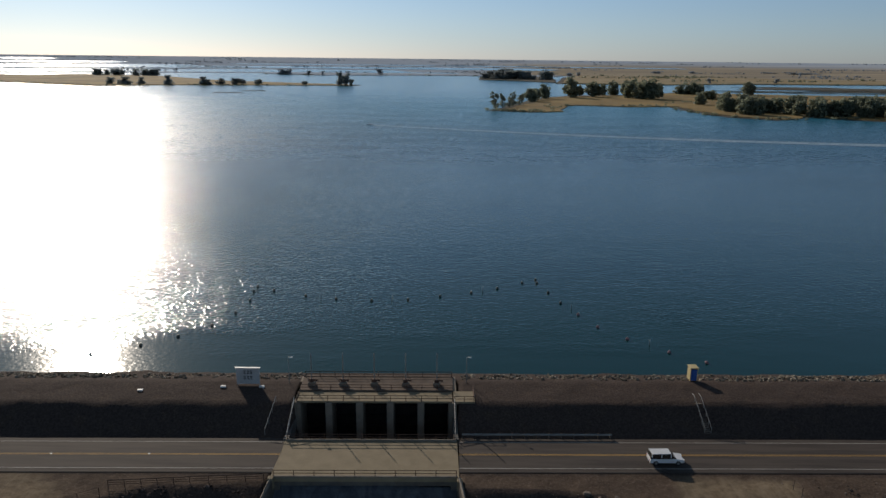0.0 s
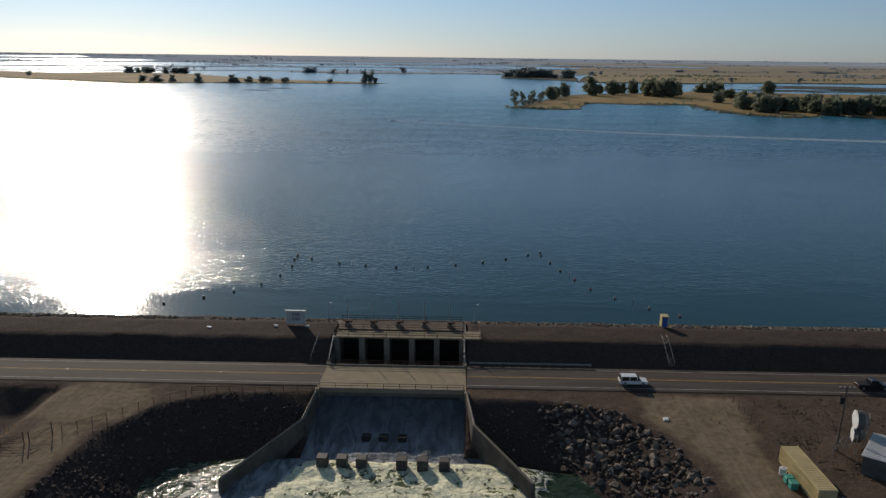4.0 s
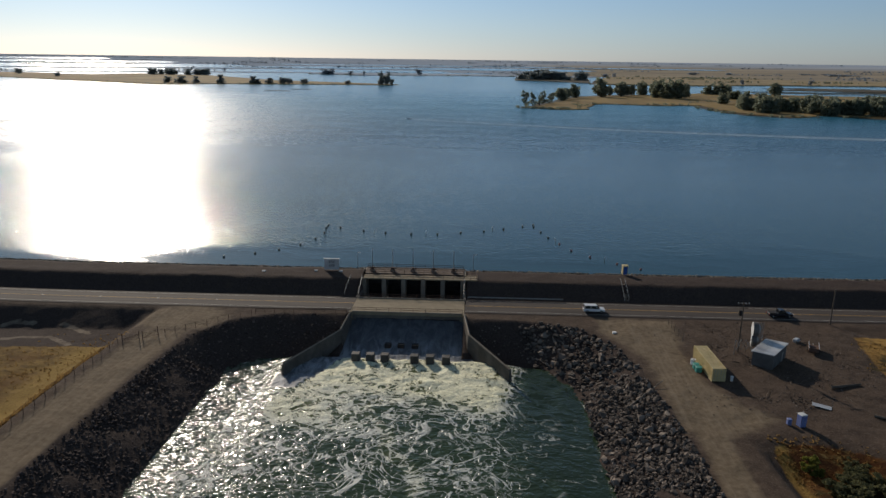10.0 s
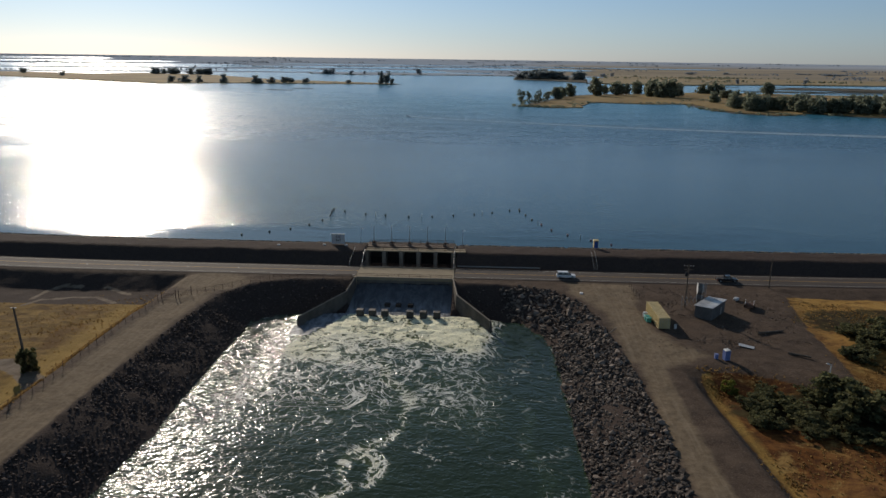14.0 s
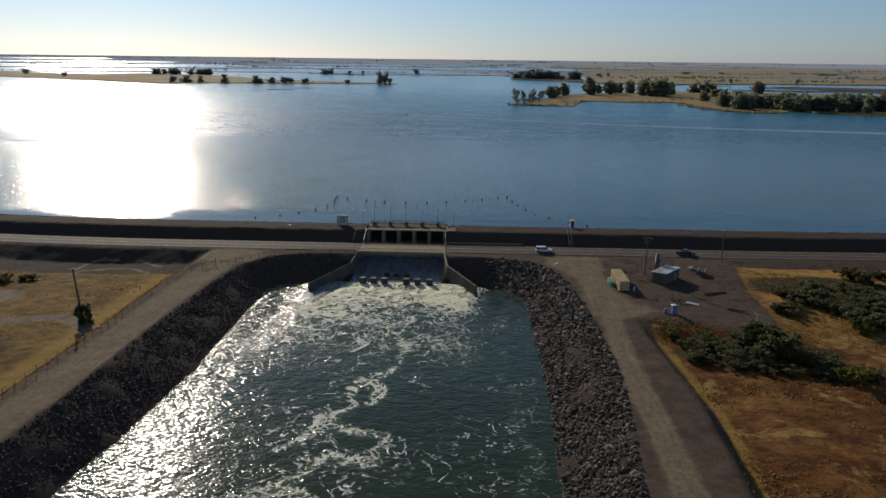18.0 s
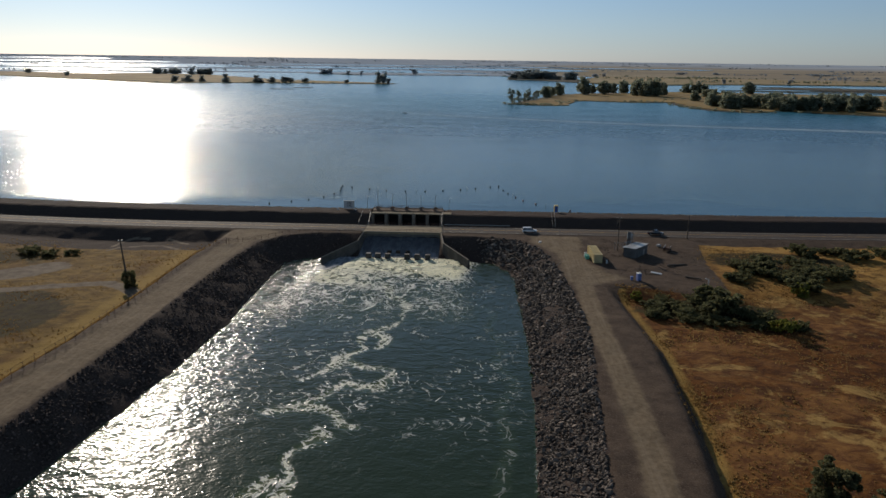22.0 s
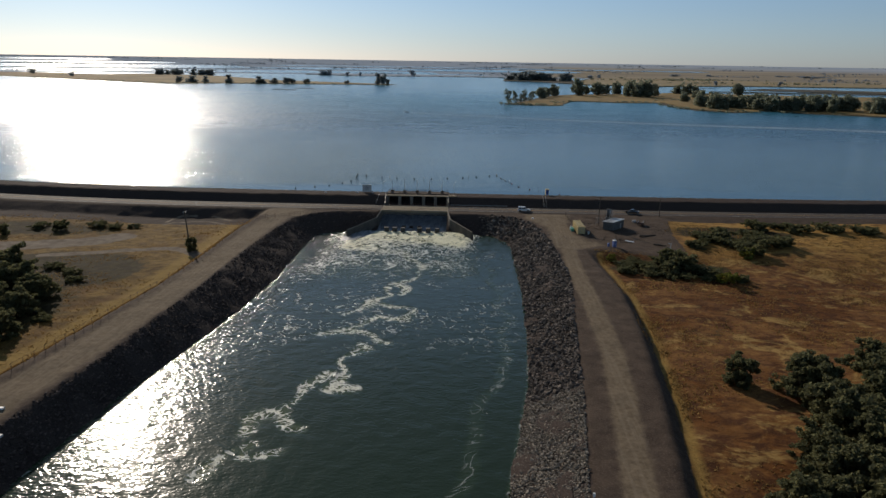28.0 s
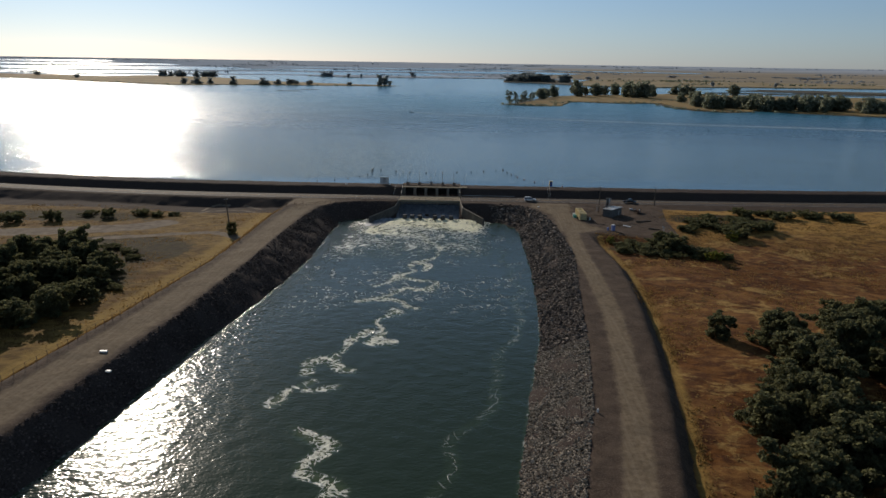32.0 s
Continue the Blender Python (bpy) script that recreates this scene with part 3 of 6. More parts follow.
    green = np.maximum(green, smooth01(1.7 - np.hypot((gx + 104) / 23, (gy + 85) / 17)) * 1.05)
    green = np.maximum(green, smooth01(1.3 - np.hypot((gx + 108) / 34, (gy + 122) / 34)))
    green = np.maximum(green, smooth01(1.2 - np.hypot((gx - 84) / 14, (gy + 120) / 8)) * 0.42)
    fringe = np.where(gx > 0, smooth01(1.4 - np.abs(side_r - 4.6) / 1.1), smooth01(1.5 - np.abs(side_l - 7.5) / 4.0)) * (grass > 0.3)
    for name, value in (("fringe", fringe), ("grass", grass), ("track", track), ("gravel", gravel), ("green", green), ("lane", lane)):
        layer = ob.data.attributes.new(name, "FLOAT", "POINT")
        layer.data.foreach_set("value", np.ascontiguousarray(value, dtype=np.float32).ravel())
    return tagged(ob, "brown earth, dry golden grass and gravel round the dam", "ground", kind="structure")


build_ground()


STREAKS = [  # lines along which foam drifts down the channel
    [(-2.5, -40), (3, -53), (6.4, -57), (8.8, -71.6), (2.1, -79.4), (-1.3, -88), (1.0, -91), (-1.8, -97.3), (-8.2, -107.3)],
    [(2.1, -79.4), (5.5, -84), (3.5, -90)],
    [(-1, -98.5), (3.3, -100.6), (8.6, -102.9), (8.7, -111.2), (1.3, -109.7), (-4.4, -118), (-12.7, -123.8)],
    [(-5.1, -121), (1.9, -122.2), (3.6, -126.2), (6.1, -127.3)],
    [(-0.8, -130.4), (-3.7, -139.5), (-2.0, -150.3), (-3.2, -154.4), (2.7, -151.4)],
    [(-6.2, -145.9), (-9.4, -155.4), (-11.2, -160.6), (-7.7, -168), (-5.4, -170)],
    [(-10.7, -162.2), (-14.8, -166.4), (-16.7, -173.7)],
    [(-8.4, -178.2), (-12.9, -181), (-13.5, -176.1), (-16.8, -183.1), (-18.9, -186.1)],
    [(-9.4, -197), (-4.3, -201.7), (-7.1, -210.9), (-1.1, -214.5), (-8, -232)],
]
STREAK_EAST = [(30, -60), (33, -95), (35.1, -111.6), (31.8, -126.2), (35.1, -135.1), (30.9, -145.6), (28.8, -156.5), (25.5, -166.1), (27.4, -179.1), (22.3, -188.9), (18, -200), (16.5, -212), (15, -230)]


def build_water():
    ys = lambda x: float(road_y(x))
    xs = list(np.r_[-5000, -3000, -1800, -1000, np.arange(-600, 601, 20.0), 1000, 1800, 3000, 5000])
    cols = [0.0, 20, 60, 150, 400, 900, 2000, 4900]
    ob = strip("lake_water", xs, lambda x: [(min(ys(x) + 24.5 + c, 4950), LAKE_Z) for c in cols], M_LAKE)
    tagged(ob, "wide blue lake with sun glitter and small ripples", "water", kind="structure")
    # the tailwater: choppy below the gates, calmer downstream
    fy = np.r_[np.arange(0.5, -70, -0.5), np.arange(-70, -260, -1.0), -300, -400, -600]
    verts, faces, w = [], [], 96
    for y in fy:
        wall = 14.5 + max(0.0, -y - 10.0) * 0.62
        xl, xr = -wall, wall
        if y < -15.5:
            k = min(1.0, (-15.5 - y) / 1.5)
            sl = min(-30.0, float(line_x(y, SHORE_L))) if y > -24 else float(line_x(y, SHORE_L))
            sr = max(30.0, float(line_x(y, SHORE_R))) if y > -24 else float(line_x(y, SHORE_R))
            xl, xr = xl + (sl - 1.5 - xl) * k, xr + (sr + 1.5 - xr) * k
        for i in range(w):
            x = xl + (xr - xl) * i / (w - 1)
            p = Vector((x * 0.33, y * 0.33, 0.0))
            amp = 0.06 + 0.42 * max(0.0, 1 - abs(y + 24) / 26)
            z = TAIL_Z + amp * (noise.noise(p) + 0.6 * noise.noise(p * 2.3 + Vector((4, 1, 0))) + 0.35 * noise.noise(p * 5.1))
            z += 1.5 * float(smooth01((y + 75) / 45)) * float(smooth01((-14 - y) / 4)) * float(smooth01((30 - abs(x)) / 10))
            if y > -16:  # the sheet that slides down the chute
                z += 4.0 * (max(0.0, min(16.5, y + 16)) / 16) ** 1.5
            verts.append((x, y, z))
    for j in range(len(fy) - 1):
        for i in range(w - 1):
            a = j * w + i
            faces.append((a, a + 1, a + w + 1, a + w))
    ob = raw("tailwater", verts, faces, M_TAIL, None, True)
    v = np.array(verts)
    px, py = v[:, 0], v[:, 1]
    bend = 6 * np.sin(py * 0.09) + 3 * np.sin(py * 0.21 + px * 0.1)
    boil = smooth01((py + 56 + bend) / 27) * smooth01((np.where(px > 0, 31.5, 31) - np.abs(px + 0.15 * bend)) / 12)
    boil = np.maximum(boil, 0.5 * smooth01((py + 105 + bend) / 50) * smooth01((np.where(px > 0, 35, 40) - np.abs(px)) / 14))
    toe = -15.8 + 0.5 * np.sin(px * 1.3) - 2.1 * np.clip(-px - 11.2, 0, 8) - 0.12 * np.clip(px - 12.0, 0, 9)
    sheet = smooth01((py - toe) / 1.2 + 0.5) * (np.abs(px) < 14.5 + np.clip(-py - 10, 0, 17) * 0.62)
    boil = np.where(sheet > 0.5, 0.0, boil)
    wx, wy = px + 0.9 * np.sin(py * 0.45 + 1.0), py + 0.9 * np.sin(px * 0.5)
    streak = np.min([to_line(wx, wy, line) for line in STREAKS], axis=0)
    thin = 0.34 * smooth01(1.25 - to_line(px + 1.2 * np.sin(py * 0.31), py, STREAK_EAST) / 2.4)
    width = 1.7 + 0.9 * np.sin(py * 0.23 + px * 0.3)
    foam = np.maximum(boil, 0.72 * smooth01(1.35 - streak / (width * 1.1)))
    foam = np.maximum(foam, 0.22 * smooth01(1.3 - streak / (width * 3.5)))
    foam = np.maximum(foam, thin)
    lace = smooth01((py + 150) / 40) * smooth01((-35 - py) / 15) * smooth01((38 - np.abs(px - 2)) / 6)
    foam = np.maximum(foam, 0.4 * smooth01(1.2 - np.minimum(to_line(px, py, SHORE_L), to_line(px, py, SHORE_R)) / 1.2))
    layer = ob.data.attributes.new("lace", "FLOAT", "POINT")
    layer.data.foreach_set("value", np.ascontiguousarray(lace, dtype=np.float32))
    layer = ob.data.attributes.new("foam", "FLOAT", "POINT")
    foam = np.where(sheet > 0.5, 0.0, foam)
    layer.data.foreach_set("value", np.ascontiguousarray(foam, dtype=np.float32))
    layer = ob.data.attributes.new("sheet", "FLOAT", "POINT")
    layer.data.foreach_set("value", np.ascontiguousarray(sheet, dtype=np.float32))
    tagged(ob, "green tailwater with white foam below the gates", "water", kind="structure")


build_water()


def build_road():
    xs = list(np.r_[-1500, -900, -600, -420, np.arange(-320, -14, 8.0), -13.9])
    xr = list(np.r_[13.9, np.arange(20, 330, 8.0), 420, 600, 900, 1500])
    for name, row in (("road", xs), ("road", xr)):
        ob = strip(name, row, lambda x: [(float(road_y(x)) + o, z) for o, z in ((-4.9, -0.06), (-4.7, 0.0), (0, 0.06), (4.7, 0.0), (4.9, -0.06))], M_ASPHALT)
        tagged(ob, "worn grey two-lane asphalt highway on the dam", "road", kind="structure")
        for k, (o, wide, mat) in enumerate(((-3.75, 0.11, M_LINE), (-0.12, 0.11, M_YELLOW_LINE), (0.12, 0.11, M_YELLOW_LINE), (3.75, 0.11, M_LINE))):
            line = strip("road_line", row, lambda x: [(float(road_y(x)) + o - wide / 2, 0.06 - abs(o) * 0.0128 + 0.006), (float(road_y(x)) + o + wide / 2, 0.06 - abs(o) * 0.0128 + 0.006)], mat)
            tagged(line, ("faded yellow centre line" if mat is M_YELLOW_LINE else "faded white edge line") + " painted on the asphalt", "road marking", kind="structure")


build_road()


def rail(parent, a, b, posts, height=1.05, mat=None, bars=2, post_size=0.1, name="post"):
    """Posts and level bars from a to b."""
    a, b = Vector(a), Vector(b)
    for i in range(posts):
        p = a.lerp(b, i / (posts - 1))
        made_box(name, mat, parent, p.x, p.y, p.z + height / 2, post_size, post_size, height)
    for k in range(bars):
        z = Vector((0, 0, height * (1 - k / max(1, bars) * 0.95) - 0.05))
        made_tube("rail_bar", mat, parent, a + z, b + z, 0.055, seg=6)




def build_bridge():
    b = thing("bridge", pose(0, 0, 0, 0, 0, 1.2), "tan concrete road bridge over the spillway with low rails", "bridge")
    bm = bmesh.new()
    box(bm, 0, 5.0, -0.33, 27.76, 10.6, 0.7, 0.04)
    part("deck", bm, M_CONC_DECK, b)
    for y in (-0.15, 10.15):
        made_box("kerb", M_CONC, b, 0, y, 0.13, 27.2, 0.35, 0.26, 0.03)
        rail(b, (-13.4, y, 0.2), (13.4, y, 0.2), 10, 1.0, M_RUST)
    for x in (-13.1, 13.1):
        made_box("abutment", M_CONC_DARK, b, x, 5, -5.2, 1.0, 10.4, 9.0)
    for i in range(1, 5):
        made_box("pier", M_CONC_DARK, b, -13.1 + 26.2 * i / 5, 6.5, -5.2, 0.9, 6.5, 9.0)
    made_box("girder", M_CONC_DARK, b, 0, 0.4, -1.15, 26.0, 0.5, 0.9)


build_bridge()


def gate_hoist(x):
    h = thing("gate_hoist", pose(x, 23.6 + 0.02 * x, 3.25), "rusty gate hoist with a tall threaded stem", "gate hoist", "hoists on the gate deck")
    made_box("pedestal", M_CONC, h, 0, 0, 0.3, 1.3, 1.0, 0.6, 0.04)
    made_box("gearbox", M_RUST, h, 0, 0, 0.9, 0.8, 0.6, 0.6, 0.06)
    made_tube("motor", M_RUST, h, (0.4, 0, 0.95), (1.05, 0, 0.95), 0.2, seg=10)
    made_tube("stem_cover", M_STEEL, h, (0, 0, 1.2), (0, 0, 6.1), 0.10, 0.08)
    bm = bmesh.new()
    bmesh.ops.create_circle(bm, segments=12, radius=0.35, matrix=pose(-0.55, 0, 0.95, 0, 90, 0))
    bmesh.ops.create_cone(bm, segments=12, cap_ends=True, radius1=0.35, radius2=0.35, depth=0.06, matrix=pose(-0.55, 0, 0.95, 0, 90, 0))
    part("hand_wheel", bm, M_RUST, h)


def build_gates():
    g = thing("gate_house", pose(0, 0, 0, 0, 0, 1.2), "concrete spillway gate structure with five dark gate bays", "dam gate")
    for i in range(6):
        x = -13.1 + 26.2 * i / 5
        wide = 1.0 if i in (0, 5) else 1.15
        made_box("pier", M_CONC, g, x, 21.5, -2.9, wide, 7.6, 11.4, 0.05)
    for i in range(5):
        x = -13.1 + 26.2 * (i + 0.5) / 5
        made_box("gate_leaf", M_GATE, g, x, 23.5, -2.2, 4.2, 0.35, 9.5)
        for z in (-4.5, -2.5, -0.5, 1.2):
            made_box("gate_beam", M_GATE, g, x, 23.15, z, 4.1, 0.35, 0.25)
    made_box("walkway_slab", M_CONC_DECK, g, 0.0, 19.7, 2.82, 27.0, 3.6, 0.36, 0.03)
    made_box("walkway_slab", M_CONC_DECK, g, 15.3, 19.4, 3.02, 3.6, 4.0, 0.34, 0.03)
    made_tube("column", M_STEEL, g, (16.9, 17.5, 0.2), (16.9, 17.5, 2.9), 0.12)
    made_box("hoist_slab", M_CONC_BROWN, g, 0, 24.3, 2.95, 27.0, 5.4, 0.6, 0.03)
    made_box("parapet", M_CONC_BROWN, g, 0, 27.1, 2.1, 27.2, 0.4, 2.5, 0.03)
    for x in (-13.6, 13.6):
        made_box("side_wall", M_CONC, g, x, 22.5, -2.0, 0.8, 10.4, 10.0, 0.03)
    rail(g, (-13.3, 18.0, 3.0), (13.3, 18.0, 3.0), 11, 1.05, M_RUST)
    rail(g, (-13.3, 21.6, 3.25), (13.3, 21.6, 3.25), 11, 1.05, M_RUST)
    rail(g, (13.6, 17.5, 3.19), (16.9, 17.5, 3.19), 3, 1.05, M_RUST)
    rail(g, (16.9, 17.5, 3.19), (16.9, 21.2, 3.19), 3, 1.05, M_RUST)
    rail(g, (-13.3, 27.0, 3.3), (13.3, 27.0, 3.3), 11, 1.0, M_RUST)
    for s in (-1, 1):
        rail(g, (s * 13.6, 10.8, 0.2), (s * 13.6, 17.6, 2.9), 4, 1.0, M_STEEL)
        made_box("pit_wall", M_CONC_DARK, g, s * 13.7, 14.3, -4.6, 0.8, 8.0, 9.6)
    for i in range(5):
        gate_hoist(-12.1 + 5.55 * i)


build_gates()


def wing_wall(side):
    w = thing("wing_wall", pose(0, 0, 0), "weathered concrete wing wall beside the spillway chute", "retaining wall")
    if side < 0:
        pts = [(-13.7, -0.6, 0.1), (-14.3, -10.5, -0.9), (-23.3, -26.4, -2.6)]
    else:
        pts = [(13.9, -0.6, 0.3), (15.4, -11.0, -0.8), (24.3, -25.2, -2.4)]
    for (ax, ay, az), (bx, by, bz) in zip(pts, pts[1:]):
        n = Vector((by - ay, ax - bx, 0)).normalized() * side
        verts = []
        for x, y, z in ((ax, ay, az), (bx, by, bz)):
            for o, zz in ((0.0, z), (0.55, z), (1.3, -9.5), (-0.35, -9.5)):
                verts.append((x - n.x * (o - 0.3), y - n.y * (o - 0.3), zz))
        faces = [(0, 1, 5, 4), (1, 2, 6, 5), (2, 3, 7, 6), (3, 0, 4, 7), (3, 2, 1, 0), (4, 5, 6, 7)]
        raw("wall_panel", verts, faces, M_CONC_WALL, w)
        made_tube("coping", M_CONC, w, (ax, ay, az + 0.05), (bx, by, bz + 0.05), 0.22, seg=4)
    made_box("pilaster", M_CONC_DECK, w, pts[0][0], pts[0][1] - 0.3, -0.6, 0.8, 0.9, 1.8, 0.05)
    return w


wing_wall(-1)
wing_wall(1)


def build_chute():
    bm = bmesh.new()
    vs = [bm.verts.new(p) for p in ((-14.5, 10.0, -5.4), (14.5, 10.0, -5.4), (14.5, -0.5, -5.8), (-14.5, -0.5, -5.8), (-14.8, -12, -7.2), (14.8, -12, -7.2), (-24.0, -27, -8.2), (24.0, -27, -8.2))]
    for f in ((3, 2, 1, 0), (4, 5, 2, 3), (6, 7, 5, 4)):
        bm.faces.new([vs[i] for i in f])
    tagged(mesh_object("apron", bm, M_CONC_DARK), "wet concrete spillway apron under thin water", "floor", kind="structure")
    for x in (-9.2, -6.0, -2.8, 3.7, 7.1, 10.6):
        bm = bmesh.new()
        box(bm, 0, 0, 0.0, 1.75, 1.7, 5.4, 0.08)
        ob = mesh_object("baffle_block", bm, M_BLOCK)
        ob.matrix_basis = pose(x, -18.6, -5.5)
        tagged(ob, "square concrete baffle block standing in white water", "baffle block", "baffle blocks of the front row")
    # back-row blocks borrow the dark gate colour to paint in the bridge's shade
    for x in (-3.4, -0.4, 2.9):
        bm = bmesh.new()
        box(bm, 0, 0, 0, 1.5, 1.3, 1.9, 0.08)
        ob = mesh_object("baffle_block", bm, M_GATE)
        ob.matrix_basis = pose(x, -9.3, -5.15)
        tagged(ob, "wet concrete baffle block, coloured dark for the shaded chute", "baffle block", "baffle blocks of the back row")


build_chute()


def storage_container():
    c = thing("storage_container", pose(64.2, -25.6, -0.45, 0, 0, 2.0), "long tan steel storage container on the gravel yard", "container")
    L, W, H = 11.6, 2.6, 2.75
    made_box("body", M_TAN, c, 0, 0, H / 2, W - 0.08, L - 0.08, H - 0.1)
    for s in (-1, 1):
        for i in range(38):
            y = -L / 2 + 0.35 + i * (L - 0.7) / 37
            made_box("rib", M_TAN, c, s * (W / 2 - 0.02), y, H / 2, 0.06, 0.14, H - 0.3)
        made_box("top_rail", M_TAN, c, s * (W / 2 - 0.04), 0, H - 0.06, 0.12, L, 0.12)
        made_box("bottom_rail", M_TAN, c, s * (W / 2 - 0.04), 0, 0.1, 0.12, L, 0.18)
        for e in (-1, 1):
            made_box("corner_post", M_TAN, c, s * (W / 2 - 0.05), e * (L / 2 - 0.05), H / 2, 0.16, 0.16, H)
    for i in range(20):
        made_box("roof_rib", M_TAN, c, 0, -L / 2 + 0.5 + i * (L - 1) / 19, H - 0.03, W - 0.3, 0.2, 0.04)
    for s in (-1, 1):
        door = made_box("door", M_TAN, c, s * 0.6, -L / 2 - 0.01, H / 2, 1.12, 0.06, H - 0.3)
        for o in (-0.25, 0.25):
            made_tube("lock_rod", M_STEEL, door, (s * 0.6 + o, -L / 2 - 0.07, 0.3), (s * 0.6 + o, -L / 2 - 0.07, H - 0.25), 0.025)


storage_container()


def equipment_hut():
    ang = math.degrees(math.atan2(7.6, 6.0))
    h = thing("equipment_hut", pose(78.0, -20.4, -0.45, 0, 0, ang), "grey block equipment hut with a pale sheet-metal roof", "hut")
    L, W, H = 9.0, 4.6, 2.95
    made_box("wall", M_BLOCKWALL, h, 0, 0, H / 2, L - 0.5, W - 0.5, H)
    bm = bmesh.new()
    box(bm, 0, 0, H + 0.2, L, W, 0.16, 0.03)
    bmesh.ops.rotate(bm, verts=bm.verts, cent=(0, 0, H), matrix=Matrix.Rotation(radians(-3), 3, "X"))
    part("roof", bm, M_SHEET, h)
    for i in range(14):
        made_box("roof_seam", M_SHEET, h, -L / 2 + 0.4 + i * (L - 0.8) / 13, 0, H + 0.3, 0.06, W - 0.1, 0.05)
    door = made_box("door", M_STEEL, h, 1.8, -W / 2 + 0.24, 1.05, 0.95, 0.06, 2.05)
    made_box("door_handle", M_BLACK, door, 2.15, -W / 2 + 0.19, 1.0, 0.12, 0.05, 0.04)


equipment_hut()


def dish_mast():
    m = thing("antenna_mast", pose(78.0, -15.0, -0.45), "steel antenna mast with two white drum dishes", "antenna mast")
    for a in range(3):
        x, y = 0.35 * math.cos(a * 2.1), 0.35 * math.sin(a * 2.1)
        made_tube("leg", M_STEEL, m, (x, y, 0), (x, y, 6.4), 0.05)
    for k in range(9):
        for a in range(3):
            b = a + 1
            made_tube("brace", M_STEEL, m, (0.35 * math.cos(a * 2.1), 0.35 * math.sin(a * 2.1), k * 0.7), (0.35 * math.cos(b * 2.1), 0.35 * math.sin(b * 2.1), k * 0.7 + 0.7), 0.025, seg=5)
    for z, r, turn in ((4.9, 1.55, 191), (2.2, 1.25, 197)):
        c, s = math.cos(radians(turn)), math.sin(radians(turn))
        back = made_tube("dish_back", M_STEEL, m, (0.15 * c, -0.15 * s, z), (0.75 * c, -0.75 * s, z), r * 0.35, r, seg=24)
        drum = made_tube("dish_shroud", M_BLOCKWALL, m, (0.75 * c, -0.75 * s, z), (1.75 * c, -1.75 * s, z), r, seg=24)
        made_tube("dish_face", M_WHITE, drum, (1.75 * c, -1.75 * s, z), (1.8 * c, -1.8 * s, z), r * 0.97, seg=20)


dish_mast()


def utility_pole(x, y, h, label, lamps=True, r=0.19):
    z = land1(x, y)
    p = thing("utility_pole", pose(x, y, z), label, "utility pole")
    made_tube("pole", M_WOOD, p, (0, 0, -0.4), (0, 0, h), r, r * 0.65, 10)
    if lamps:
        made_box("crossarm", M_WOOD, p, 0, 0, h - 0.4, 2.6, 0.12, 0.14)
        made_box("crossarm", M_WOOD, p, 0, 0, h - 1.3, 2.0, 0.12, 0.14)
        for o in (-1.1, -0.4, 0.4, 1.1):
            made_tube("insulator", M_WHITE, p, (o, 0, h - 0.32), (o, 0, h - 0.1), 0.06)
        made_tube("transformer", M_BLACK, p, (-0.45, 0, h - 3.0), (-0.45, 0, h - 1.9), 0.32, seg=14)
    return p


utility_pole(73.0, -16.6, 11.4, "wooden utility pole with crossarms and a dark transformer")
utility_pole(100.7, 2.2, 8.6, "plain wooden pole beside the highway", False)
field_pole = utility_pole(-70.2, -61.0, 13.6, "tall wooden pole with a short crossbar beside a small tree", False, 0.30)
made_box("crossbar", M_WHITE, field_pole, 0, 0, 13.5, 1.3, 0.14, 0.14)
field_pole.matrix_basis = field_pole.matrix_basis @ pose(0, 0, 0, 0, -4.0, 0)


def booth():
    b = thing("booth", pose(57.0, 28.4, 3.0, 0, 0, 1.5), "small tan booth with a blue door on the dam crest", "booth")
    made_box("wall", M_TAN, b, -0.62, 0, 1.2, 0.12, 1.5, 2.4)
    made_box("wall", M_TAN, b, 0.62, 0, 1.2, 0.12, 1.5, 2.4)
    made_box("wall", M_TAN, b, 0, 0.7, 1.2, 1.2, 0.1, 2.4)
    door = made_box("door", M_BLUE, b, 0.05, -0.7, 1.1, 1.1, 0.08, 2.15)
    made_box("door_handle", M_STEEL, door, 0.45, -0.76, 1.05, 0.1, 0.05, 0.05)
    made_box("roof", M_TAN, b, 0, 0, 2.46, 1.6, 1.8, 0.14, 0.03)


booth()


def notice_board():
    b = thing("notice_board", pose(-23.4, 23.4, 3.0), "large white notice board on the dam crest", "sign")
    made_box("panel", M_SHEET, b, 0, 0, 1.75, 4.1, 0.16, 3.0)
    made_box("cap", M_SHEET, b, 0, 0, 3.32, 4.5, 0.5, 0.14, 0.02)
    for x in (-1.95, 1.95):
        made_box("post", M_STEEL, b, x, 0.12, 1.6, 0.16, 0.16, 3.2)
    for r in range(2):
        for c in (-0.55, 0.05, 0.6):
            for k in range(3):
                made_box("marking", M_BLACK, b, c, -0.09, 2.75 - r * 1.05 - k * 0.24, 0.42 if k != 1 else 0.3, 0.02, 0.13)


notice_board()


def slope_handrail():
    h = thing("handrail", pose(-17.6, 11.3, 0.1), "pale pipe handrail down the dam slope", "handrail")
    for k in range(4):
        made_tube("post", M_STEEL, h, (0.2 * k, 1.9 * k, 1.0 * k), (0.2 * k, 1.9 * k, 1.0 * k + 0.95), 0.04)
    made_tube("bar", M_STEEL, h, (0, 0, 0.95), (0.6, 5.7, 3.95), 0.05)


slope_handrail()


